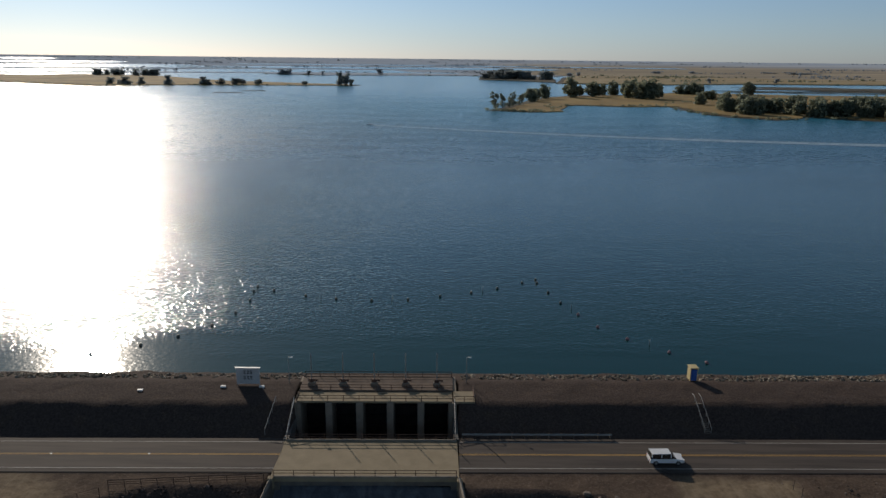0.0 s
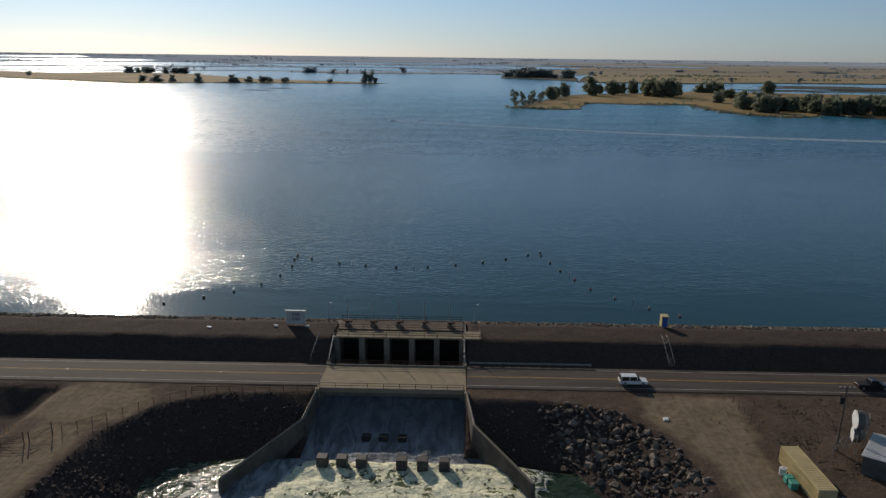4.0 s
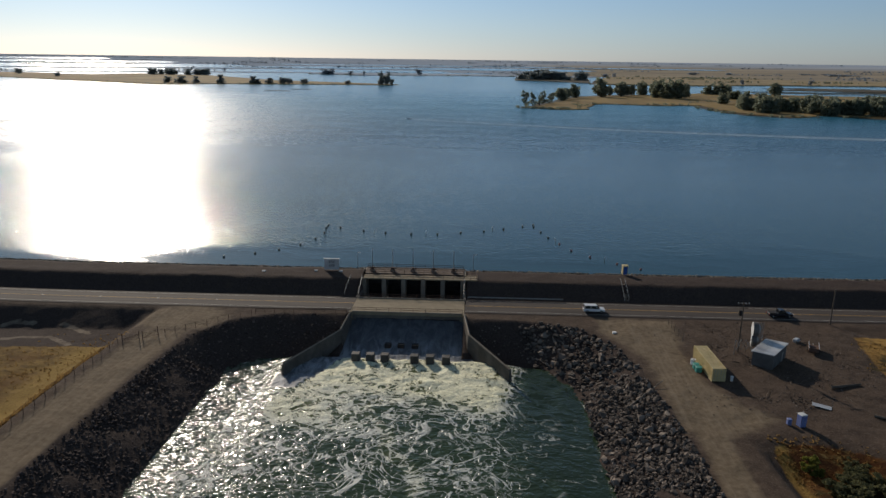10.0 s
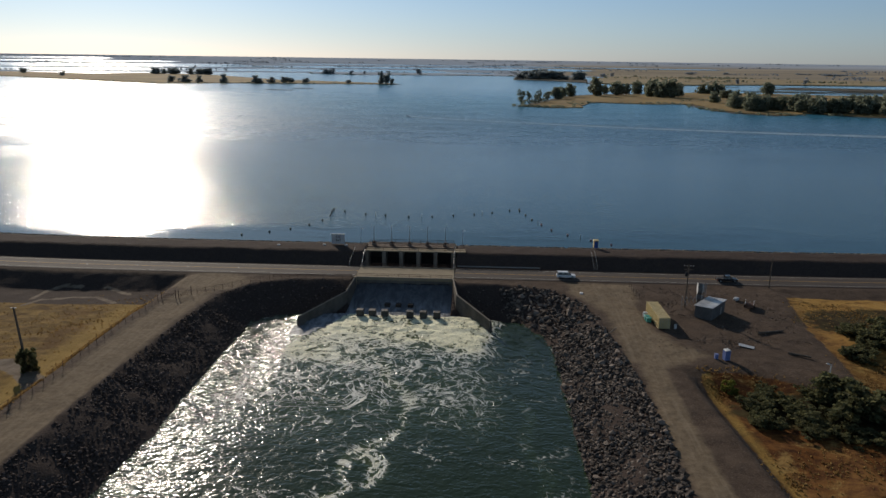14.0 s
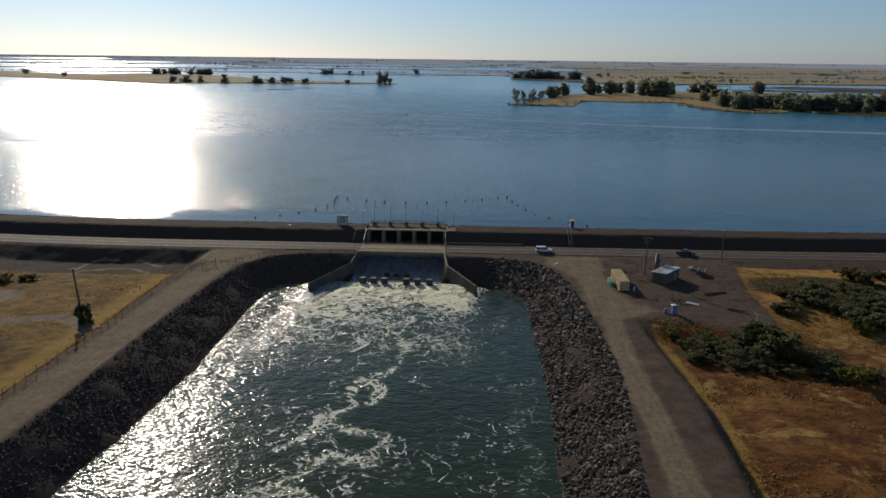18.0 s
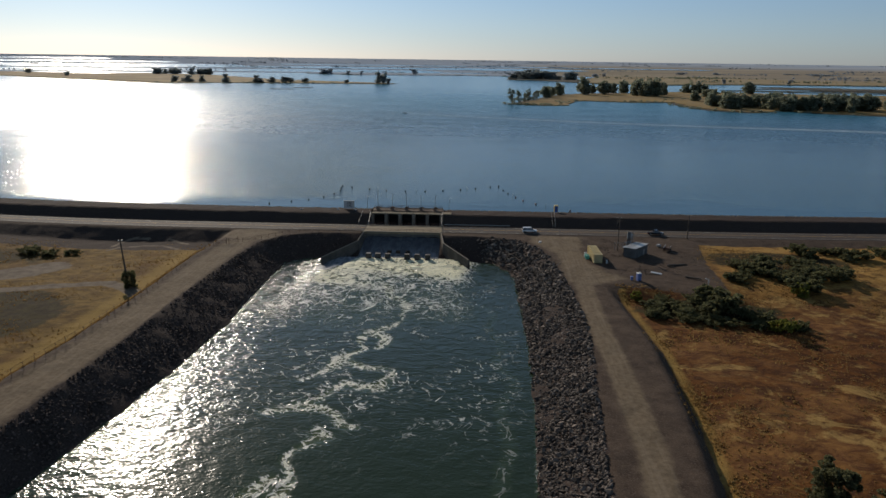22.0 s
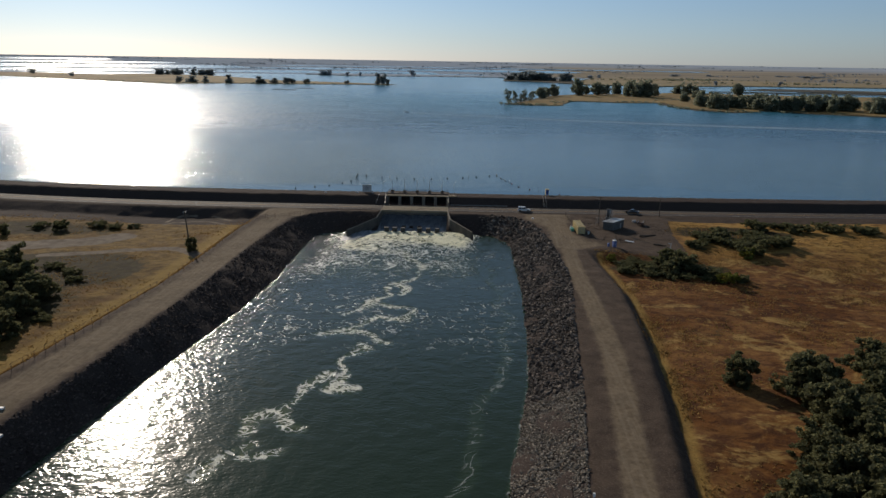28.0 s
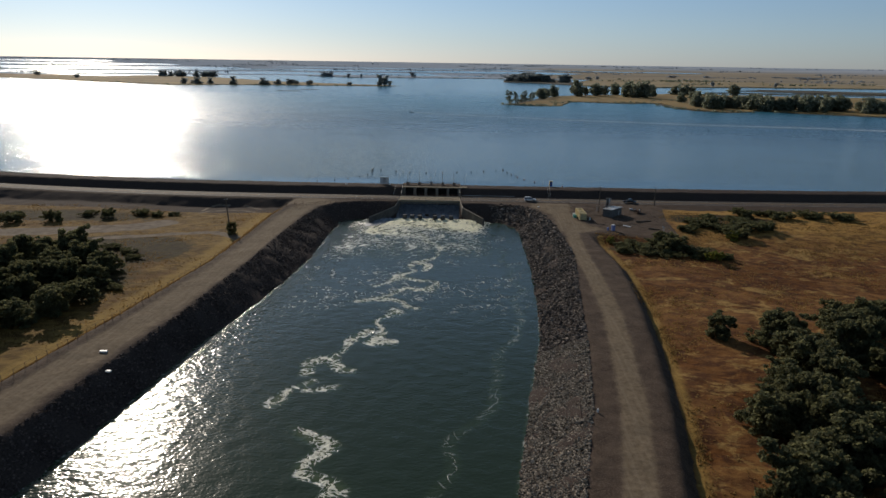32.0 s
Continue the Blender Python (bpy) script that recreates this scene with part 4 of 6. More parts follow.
def crest_stairs():
    s = thing("embankment_stairs", pose(54.6, 13.9, 0, 0, 0, 2), "steel handrails and steps up the dam slope", "stairs")
    n = 16
    for i in range(n):
        made_box("tread", M_CONC, s, 0.55, i * 5.3 / n, 0.1 + 3.0 * i / n, 1.1, 0.34, 0.16)
    for x in (0.0, 1.1):
        for k in range(5):
            made_tube("post", M_STEEL, s, (x, k * 1.35, 3.0 * k * 1.35 / 5.4), (x, k * 1.35, 3.0 * k * 1.35 / 5.4 + 1.0), 0.035)
        made_tube("handrail", M_STEEL, s, (x, 0, 1.0), (x, 5.4, 4.0), 0.045)
        made_tube("handrail", M_STEEL, s, (x, 5.4, 4.0), (x, 6.6, 4.0), 0.045)


crest_stairs()

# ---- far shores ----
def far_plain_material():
    """Marsh with distance haze painted as blue-grey, and tan fields, in long thin bands."""
    n = Nodes("far_haze_tinted_plain", 0.95, 0.0, 0.0)
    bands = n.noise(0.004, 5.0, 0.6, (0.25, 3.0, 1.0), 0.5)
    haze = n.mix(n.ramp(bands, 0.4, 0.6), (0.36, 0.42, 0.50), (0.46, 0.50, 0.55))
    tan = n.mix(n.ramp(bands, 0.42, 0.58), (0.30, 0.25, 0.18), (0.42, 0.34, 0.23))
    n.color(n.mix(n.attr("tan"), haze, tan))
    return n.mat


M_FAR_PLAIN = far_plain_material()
M_FAR_GOLD = plain("far_golden_field", (0.17, 0.112, 0.035), (0.36, 0.24, 0.075), 0.012, 0.95, 0.0, 0.0, 0.06)
M_FAR_FIELD = plain("far_tan_field", (0.22, 0.165, 0.08), (0.37, 0.28, 0.145), 0.006, 0.95, 0.0, 0.0, 0.03)
M_SHORE = plain("reedy_shore", (0.04, 0.033, 0.02), (0.09, 0.072, 0.038), 0.02, 0.95, 0.0, 0.0, 0.1)
# far leaves: air haze put into the colours, paler and bluer with distance
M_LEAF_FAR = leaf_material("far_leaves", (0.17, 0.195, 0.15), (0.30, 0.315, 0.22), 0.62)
M_LEAF_DIM = leaf_material("haze_paled_leaves", (0.21, 0.245, 0.25), (0.30, 0.33, 0.32), 0.6)
M_LEAF_HAZE = leaf_material("haze_blued_leaves", (0.25, 0.295, 0.34), (0.33, 0.37, 0.41), 0.6)


def land_patch(name, ring, z, material, label, rim=9.0, seed=0):
    """A low island: an uneven outline of shore with a field on top."""
    pts = []
    for (ax, ay), (bx, by) in zip(ring, ring[1:] + ring[:1]):
        n = max(2, int(math.hypot(bx - ax, by - ay) / 14))
        for i in range(n):
            x, y = ax + (bx - ax) * i / n, ay + (by - ay) * i / n
            k = 0.5 * rim
            pts.append((x + k * noise.noise((x * 0.05, y * 0.05, seed)), y + 1.6 * k * noise.noise((x * 0.05, y * 0.05, seed + 9.0))))
    cx, cy = sum(p[0] for p in pts) / len(pts), sum(p[1] for p in pts) / len(pts)
    for grow, zz, mat, kind in ((0.0, LAKE_Z + 0.25, M_SHORE, "shore"), (rim, z, material, "field")):
        bm = bmesh.new()
        ring_v = []
        for x, y in pts:
            d = math.hypot(x - cx, y - cy) + 1e-6
            s = max(0.3, 1 - grow / d)
            ring_v.append(bm.verts.new((cx + (x - cx) * s, cy + (y - cy) * s, zz)))
        edges = [bm.edges.new((a, b)) for a, b in zip(ring_v, ring_v[1:] + ring_v[:1])]
        bmesh.ops.triangle_fill(bm, edges=edges, use_beauty=True)
        rim_edges = [e for e in bm.edges if e.is_boundary]
        low = bmesh.ops.extrude_edge_only(bm, edges=rim_edges)["geom"]
        bmesh.ops.translate(bm, verts=[g for g in low if isinstance(g, bmesh.types.BMVert)], vec=(0, 0, -1.6))
        bmesh.ops.recalc_face_normals(bm, faces=bm.faces)
        tagged(mesh_object(name, bm, mat), label if kind == "field" else "brown reed margin of the " + name.replace("_", " "), "island", kind="structure")


land_patch("island", [(58, 752), (84, 739), (104, 727), (128, 745), (150, 850), (166, 866), (236, 848), (300, 862), (301, 765), (310, 690), (354, 654), (402, 700), (430, 672), (560, 600), (900, 560), (1400, 700), (1500, 1150), (826, 1230), (652, 1240), (516, 1270), (440, 1290), (316, 1180), (206, 1120), (150, 1040), (104, 890)], LAKE_Z + 0.9, M_FAR_GOLD, "low golden island with trees along its shore", 15, 1)
land_patch("mainland", [(279, 1730), (369, 1712), (499, 1690), (768, 1830), (1198, 1880), (2600, 1800), (3600, 2300), (4200, 3000), (2200, 3000), (900, 2980), (560, 2900), (380, 2300)], LAKE_Z + 2.0, M_FAR_FIELD, "wide dry golden plain beyond the lake", 20, 2)
land_patch("spit", [(-1700, 1760), (-1254, 1626), (-1140, 1570), (-956, 1456), (-789, 1362), (-670, 1300), (-559, 1375), (-376, 1420), (-185, 1462), (-178, 1490), (-280, 1545), (-514, 1660), (-843, 2050), (-1101, 2130), (-1183, 1960), (-1431, 2060), (-1900, 2080)], LAKE_Z + 1.0, M_FAR_GOLD, "long tawny spit of land with scattered trees", 12, 3)
land_patch("wooded_islet", [(96, 1995), (179, 1960), (290, 1790), (330, 2100), (360, 2420), (117, 2380)], LAKE_Z + 1.4, M_SHORE, "small wooded islet in the lake", 10, 4)
land_patch("middle_flat", [(-640, 2440), (-423, 2300), (-58, 2450), (380, 2440), (470, 2700), (-72, 2760), (-542, 2720)], LAKE_Z + 1.2, M_FAR_PLAIN, "thin flat of marsh across the lake, tinted blue-grey for haze", 14, 5)
land_patch("marsh_flat", [(640, 1500), (940, 1440), (1500, 1440), (1500, 1560), (1065, 1600), (778, 1640)], LAKE_Z + 0.8, M_SHORE, "marshy flat between island and plain", 14, 6)
land_patch("marsh_flat", [(540, 1400), (800, 1370), (1300, 1330), (1300, 1370), (800, 1410)], LAKE_Z + 0.8, M_SHORE, "marshy flat between island and plain", 12, 7)
land_patch("sand_spit", [(-380, 1102), (-330, 1096), (-330, 1106), (-380, 1112)], LAKE_Z + 0.6, M_SHORE, "thin dark reed bank in the open lake", 2, 8)
land_patch("sand_spit", [(-350, 1172), (-312, 1180), (-312, 1188), (-350, 1184)], LAKE_Z + 0.6, M_SHORE, "thin dark reed bank in the open lake", 2, 9)


def marsh_strips():
    """Thin reed flats that break up the shallow water behind the island."""
    rng = random.Random(23)
    for i in range(16):
        x, y = rng.uniform(480, 1500), rng.uniform(1290, 1690)
        a, b = rng.uniform(30, 130), rng.uniform(6, 16)
        ring = [(x + a * math.cos(k * 0.6283) * rng.uniform(0.75, 1.1), y + b * math.sin(k * 0.6283) * rng.uniform(0.6, 1.2)) for k in range(10)]
        land_patch("reed_flat", ring, LAKE_Z + 0.55, M_SHORE, "thin brown reed flat in shallow water", 2, 30 + i)


marsh_strips()


def far_plain():
    """Land that rises gently to the skyline, with long bright sheets of water on it."""
    xs = list(np.arange(-4700, 4701, 100.0))

    def z(d):
        return LAKE_Z - 0.5 + max(0.0, d - 2650) * 0.026

    rows = [2600, 2900, 3300, 3700, 4100, 4500, 4760]
    verts, faces = [], []
    for d in rows:
        for x in xs:
            a = x / 4700 * 1.15
            verts.append((d * math.sin(a), d * math.cos(a), z(d)))
    w = len(xs)
    for j in range(len(rows) - 1):
        for i in range(w - 1):
            k = j * w + i
            faces.append((k, k + 1, k + w + 1, k + w))
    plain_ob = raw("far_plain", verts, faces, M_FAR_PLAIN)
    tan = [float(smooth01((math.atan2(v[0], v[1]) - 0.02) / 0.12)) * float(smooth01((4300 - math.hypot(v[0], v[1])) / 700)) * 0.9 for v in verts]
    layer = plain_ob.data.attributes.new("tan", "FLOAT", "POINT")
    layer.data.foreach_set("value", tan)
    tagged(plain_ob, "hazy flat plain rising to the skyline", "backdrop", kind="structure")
    rng = random.Random(5)
    sheets = [(-1.1, -0.05, 2700, 2960), (-1.1, -0.33, 3060, 3420), (-0.9, 0.16, 3080, 3300), (-1.1, -0.42, 3560, 3800), (-1.1, -0.5, 4000, 4250), (-0.3, 0.33, 3480, 3580), (-0.42, 0.02, 2665, 2790)]
    for a0, a1, d0, d1 in sheets:
        vs, n = [], 40
        for i in range(n + 1):
            a = a0 + (a1 - a0) * i / n
            e = math.sin(math.pi * i / n) ** 0.35 if i in (0, n) else 1.0
            j0, j1 = rng.uniform(-0.12, 0.12), rng.uniform(-0.2, 0.2)
            m = (d0 + d1) / 2
            p, q = m - (m - d0) * e * (1 + j0), m + (d1 - m) * e * (1 + j1)
            vs += [(p * math.sin(a), p * math.cos(a), z(p) + 0.8), (q * math.sin(a), q * math.cos(a), z(q) + 0.8)]
        fs = [(2 * i, 2 * i + 2, 2 * i + 3, 2 * i + 1) for i in range(n)]
        tagged(raw("far_water", vs, fs, M_LAKE), "bright sheet of flooded land near the skyline", "water", kind="structure")


far_plain()

# ---- trees ----


def leaf_cloud(rng, lobes, count, size, clumps=0):
    """Quads scattered in and on rounded lobes (x, y, z, radius, squash)."""
    if clumps:  # each lobe breaks up into smaller sprays with gaps between them
        fine = []
        for x, y, z, r, sq in lobes:
            for d in rng.normal(size=(clumps, 3)):
                d = d / np.linalg.norm(d) * r * rng.uniform(0.55, 1.0)
                fine.append((x + d[0], y + d[1], z + d[2] * sq, r * rng.uniform(0.26, 0.46), 0.7))
        lobes = fine
    total = sum(l[3] ** 2 for l in lobes)
    verts = []
    for x, y, z, r, sq in lobes:
        n = max(8, int(count * r * r / total))
        d = rng.normal(size=(n, 3))
        d /= np.linalg.norm(d, axis=1)[:, None]
        d *= (r * rng.uniform(0.55, 1.08, (n, 1)))
        d[:, 2] *= sq
        c = d + (x, y, z)
        u = rng.normal(size=(n, 3))
        u /= np.linalg.norm(u, axis=1)[:, None]
        v = np.cross(u, rng.normal(size=(n, 3)))
        v /= np.linalg.norm(v, axis=1)[:, None]
        s = size * rng.uniform(0.5, 1.25, (n, 1))
        quad = np.stack([c - u * s - v * s * 0.4, c + u * s * 0.2 - v * s, c + u * s + v * s * 0.4, c - u * s * 0.2 + v * s * 0.9], 1)
        verts.append(quad.reshape(-1, 3))
    verts = np.concatenate(verts)
    return verts.tolist(), np.arange(len(verts)).reshape(-1, 4).tolist()


def make_tree(name, seed, h, r, leaves, size, leaf_mat, label, category, trunk=True, lobes=9, low=0.3, clumps=8, spread=0.75):
    rng = np.random.default_rng(seed)
    t = thing(name, pose(0, 0, -500), label, category)
    blobs = []
    for i in range(lobes):
        a, k = rng.uniform(0, 6.28), rng.uniform(0.1, spread)
        z = h * rng.uniform(low, 0.86)
        rr = r * rng.uniform(0.34, 0.58) * (1.1 - 0.4 * z / h)
        blobs.append((r * k * math.cos(a), r * k * math.sin(a), max(z, rr * 0.7), rr, rng.uniform(0.7, 0.95)))
    bm = bmesh.new()
    if trunk:
        tube(bm, (0, 0, -0.4), (0.05 * h * rng.uniform(-1, 1), 0, h * 0.5), 0.035 * h, 0.02 * h, 7)
    for x, y, z, rr, sq in blobs[: 6 if trunk else 4]:
        tube(bm, (0, 0, h * 0.2 if trunk else -0.2), (x * 0.9, y * 0.9, z), 0.014 * h, 0.005 * h, 5)
    part("trunk" if trunk else "stems", bm, M_BARK, t)
    v, f = leaf_cloud(rng, blobs, leaves, size, clumps)
    raw("crown" if trunk else "foliage", v, f, leaf_mat, t)
    return t


TREES = {
    "oak": [make_tree("oak_tree", 11 + k, 8.0, 5.0, 10000, 0.25, M_LEAF_OAK, "dark green oak tree in dry grass", "tree", lobes=16, low=0.12) for k in range(4)],
    "brush": [make_tree("willow_bush", 31 + k, 3.0, 3.6, 4200, 0.2, M_LEAF_BRUSH, "dense grey-green willow bush in the hollow", "bush", trunk=False, lobes=16, low=0.1, clumps=5) for k in range(3)],
    "yellow": [make_tree("yellow_bush", 41, 2.6, 2.4, 1800, 0.2, M_LEAF_YELLOW, "bright yellow-green bush in dry grass", "bush", trunk=False, lobes=8, low=0.2)],
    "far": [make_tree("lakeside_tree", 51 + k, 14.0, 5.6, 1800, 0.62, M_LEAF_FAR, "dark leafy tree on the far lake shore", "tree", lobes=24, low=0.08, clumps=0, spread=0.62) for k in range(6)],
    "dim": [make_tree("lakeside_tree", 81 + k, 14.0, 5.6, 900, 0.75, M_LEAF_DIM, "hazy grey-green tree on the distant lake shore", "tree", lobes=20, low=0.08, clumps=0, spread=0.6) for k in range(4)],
    "faint": [make_tree("lakeside_tree", 91 + k, 14.0, 6.0, 500, 0.9, M_LEAF_HAZE, "faint tree far beyond the lake, tinted blue-grey for haze", "tree", lobes=18, low=0.06, clumps=0, spread=0.6) for k in range(3)],
    "tall": [make_tree("lakeside_tree", 61 + k, 15.0, 4.0, 420, 0.5, M_LEAF_FAR, "slim half-bare tree on the island's tip", "tree", lobes=16, low=0.05) for k in range(3)],
}
tree_rng = random.Random(3)
USED = set()


def plant(kind, x, y, scale=1.0, z=None, wide=1.0, group=""):
    src = tree_rng.choice(TREES[kind])
    m = pose(x, y, land1(x, y) - 0.1 if z is None else z, 0, 0, tree_rng.uniform(0, 360)) @ Matrix.Diagonal((scale * wide, scale * wide, scale, 1))
    if src not in USED:
        USED.add(src)
        src.matrix_basis = m
        ob = src
    else:
        ob = copy_thing(src, m)
        ob.matrix_basis = m
    if group:
        ob["group"] = group
    return ob




def shore_brush(ring, count, seed, size=0.9):
    """Low dark scrub and reeds along a shore."""
    rng = np.random.default_rng(seed)
    lobes = []
    segs = list(zip(ring, ring[1:]))
    for i in range(count):
        (ax, ay), (bx, by) = segs[rng.integers(len(segs))]
        k = rng.random()
        r = rng.uniform(1.0, 3.2)
        lobes.append((ax + (bx - ax) * k + rng.normal(0, 5), ay + (by - ay) * k + abs(rng.normal(0, 9)) + 4, LAKE_Z + 0.3 + r * 0.3, r, 0.5))
    v, f = leaf_cloud(rng, lobes, count * 22, size)
    tagged(raw("shore_brush", v, f, M_LEAF_FAR), "low dark scrub and reeds along the far shore", "scrub", kind="stuff")


shore_brush([(58, 752), (84, 739), (104, 727), (128, 745), (150, 850), (236, 848), (300, 862), (301, 765), (310, 690), (354, 654), (430, 672), (560, 600)], 120, 1)
shore_brush([(-1254, 1626), (-956, 1456), (-670, 1300), (-559, 1375), (-376, 1420), (-185, 1462)], 90, 2, 1.2)
shore_brush([(279, 1730), (499, 1690), (768, 1830), (1198, 1880), (2000, 1820)], 80, 3, 1.6)
shore_brush([(-640, 2440), (-423, 2300), (-58, 2450), (380, 2440)], 60, 4, 2.0)
shore_brush([(300, 900), (420, 1010), (560, 1080), (800, 1100)], 60, 5)
SHORE_TOP = LAKE_Z + 0.8


def stand(kind, rows, group):
    """Trees by place, height and breadth of crown."""
    for x, y, tall, broad in rows:
        k = tall / 14.0
        plant(kind, x, y, k, SHORE_TOP, broad / (8.6 * k), group)


# the island: its tip, its middle and its long hedge
for x, y, s in ((68, 786, 1.5), (78, 800, 1.25), (94, 843, 1.35), (88, 815, 1.0), (104, 850, 1.1), (112, 900, 1.0)):
    plant("tall", x, y, s, SHORE_TOP)
stand("far", [(207, 1060, 33, 25), (246, 1090, 25, 26), (295, 1160, 27, 19), (319, 1170, 26, 18), (300, 1065, 31, 24), (312, 1044, 32, 26), (330, 1048, 32, 29), (354, 1092, 24, 14), (421, 1052, 16, 22), (158, 1019, 23, 18), (129, 944, 20, 17), (142, 985, 16, 13), (447, 1230, 23, 26), (430, 1225, 20, 22), (466, 1228, 20, 20), (545, 1205, 25, 23), (358, 909, 17, 15), (373, 860, 18, 18), (228, 1110, 18, 12), (270, 1130, 20, 14)], "trees on the island")
for i in range(86):
    k = (i + tree_rng.random()) / 86
    plant("far", 338 + 330 * k + tree_rng.uniform(-5, 5), 770 + tree_rng.uniform(-45, 40) - 75 * k, tree_rng.uniform(1.0, 1.75), SHORE_TOP - 0.6, tree_rng.uniform(0.9, 1.4), "hedge of trees on the island")
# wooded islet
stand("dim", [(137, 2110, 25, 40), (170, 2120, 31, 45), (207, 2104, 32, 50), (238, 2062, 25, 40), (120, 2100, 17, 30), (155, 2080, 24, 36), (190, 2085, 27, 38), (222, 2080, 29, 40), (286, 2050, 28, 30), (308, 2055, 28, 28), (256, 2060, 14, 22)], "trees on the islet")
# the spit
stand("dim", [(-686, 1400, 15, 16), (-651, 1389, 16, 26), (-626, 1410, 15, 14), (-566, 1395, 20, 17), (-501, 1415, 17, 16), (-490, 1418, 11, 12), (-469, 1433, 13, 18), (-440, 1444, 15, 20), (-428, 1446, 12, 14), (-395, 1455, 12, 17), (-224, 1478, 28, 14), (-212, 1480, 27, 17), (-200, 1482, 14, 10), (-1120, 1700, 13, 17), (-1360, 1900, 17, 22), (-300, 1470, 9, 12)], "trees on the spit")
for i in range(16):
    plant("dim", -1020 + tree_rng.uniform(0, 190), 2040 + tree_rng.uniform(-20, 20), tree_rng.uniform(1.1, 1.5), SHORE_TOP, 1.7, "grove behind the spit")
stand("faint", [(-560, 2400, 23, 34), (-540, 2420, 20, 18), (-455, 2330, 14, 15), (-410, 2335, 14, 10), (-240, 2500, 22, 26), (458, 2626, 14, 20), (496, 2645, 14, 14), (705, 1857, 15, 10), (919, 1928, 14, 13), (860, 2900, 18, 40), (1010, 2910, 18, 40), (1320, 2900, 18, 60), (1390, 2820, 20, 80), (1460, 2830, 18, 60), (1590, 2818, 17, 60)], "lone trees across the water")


def far_woods(count, seed, spots, label, size, material):
    """Thin broken lines of distant trees; spots() gives the middle of a line."""
    rng = np.random.default_rng(seed)
    lobes = []
    for i in range(count):
        x, y, z, along = spots(rng)
        run = rng.uniform(20, 150)
        for k in range(int(run / 5)):
            r = rng.uniform(1.6, 4.2) * rng.uniform(0.6, 1.15)
            o = rng.normal(0, run * 0.5)
            lobes.append((x + along[0] * o, y + along[1] * o + rng.normal(0, 9), z + r * 0.6, r, 0.9))
    v, f = leaf_cloud(rng, lobes, len(lobes) * 24, size)
    tagged(raw("far_woods", v, f, material), label, "woods", kind="stuff")


def skyline_spot(rng):
    a, d = rng.uniform(-0.66, 0.66), rng.uniform(2680, 4650)
    return d * math.sin(a), d * math.cos(a), LAKE_Z - 0.5 + max(0.0, d - 2650) * 0.026, (math.cos(a), -math.sin(a))


def plain_spot(rng):
    return rng.uniform(420, 2300), rng.uniform(1850, 2950), LAKE_Z + 1.8, (1.0, 0.0)


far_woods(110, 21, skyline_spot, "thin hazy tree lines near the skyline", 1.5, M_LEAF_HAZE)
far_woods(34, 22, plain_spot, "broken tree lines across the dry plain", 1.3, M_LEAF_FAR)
# fields beside the channel
for x, y, s, w in ((90, -66, 1.7, 1.3), (82, -66, 0.8, 1.8), (75, -63, 0.7, 1.7), (98, -70, 0.8, 1.8), (106, -76, 0.7, 1.3), (116, -30, 1.1, 1.6), (110, -37, 0.9, 1.5), (124, -40, 1.0, 1.6), (133, -38, 1.1, 1.5), (118, -50, 1.2, 1.3), (134, -12, 1.1, 1.4), (150, -16, 1.0, 1.7), (142, -10, 0.7, 1.6), (162, -12, 1.0, 1.6), (174, -14, 0.9, 1.8), (128, -26, 0.8, 1.8), (104, -42, 0.7, 1.7), (78, -59, 0.45, 2.0), (86, -61, 0.5, 2.0), (94, -62, 0.5, 2.0), (81, -73, 0.55, 2.0), (89, -75, 0.6, 2.0), (97, -76, 0.5, 2.0), (108, -30, 0.7, 1.8), (116, -40, 0.8, 1.8), (126, -33, 0.8, 1.9), (74, -69, 0.7, 1.5)):
    plant("brush", x, y, s, None, w, "bushes in the right-bank hollows")
for x, y, s in ((102, -80, 1.4), (71, -58, 0.8), (117, -53, 1.2), (119, -137, 1.2)):
    plant("yellow", x, y, s)
plant("oak", 81, -149, 0.74, None, 1.0)
for i in range(22):
    y = -150 - 92 * (i / 22) + tree_rng.uniform(-3, 3)
    plant("oak", 96 - (-150 - y) * 0.36 + tree_rng.uniform(-4, 8), y, tree_rng.uniform(0.7, 1.25), None, tree_rng.uniform(1.0, 1.3), "oak grove on the right bank")
for i in range(38):
    y = -136 - 112 * (i / 38) + tree_rng.uniform(-3, 3)
    x = 114 - (-136 - y) * 0.46 + 58 * tree_rng.random() ** 1.3
    plant("oak", x, y, tree_rng.uniform(0.85, 1.5), None, tree_rng.uniform(1.0, 1.3), "oak grove on the right bank")
plant("oak", -69.4, -61.6, 0.66, None, 0.66)
for i in range(26):
    y = -103 - 68 * (i / 26) + tree_rng.uniform(-3, 3)
    x = -95 + 14 * min(1.0, (-103 - y) / 40) - 40 * tree_rng.random() ** 1.2
    plant("oak", x, y, tree_rng.uniform(0.7, 1.1), None, tree_rng.uniform(1.0, 1.4), "oak grove on the left bank")
for x, y, s, w in ((-108, -99, 1.35, 0.95), (-116, -101, 1.2, 1.0), (-100, -106, 1.1, 1.1), (-126, -98, 1.15, 1.1), (-138, -102, 1.2, 1.1), (-92, -112, 0.9, 1.2), (-150, -104, 1.1, 1.2), (-88, -124, 0.85, 1.2), (-84, -138, 0.8, 1.2)):
    plant("oak", x, y, s, None, w, "oak grove on the left bank")
for x, y, s, w in ((-96, -88, 0.5, 1.8), (-104, -84, 0.55, 1.9), (-112, -86, 0.6, 1.7), (-90, -96, 0.5, 1.6), (-80, -128, 0.5, 1.5)):
    plant("brush", x, y, s, None, w, "undergrowth at the left-bank grove")
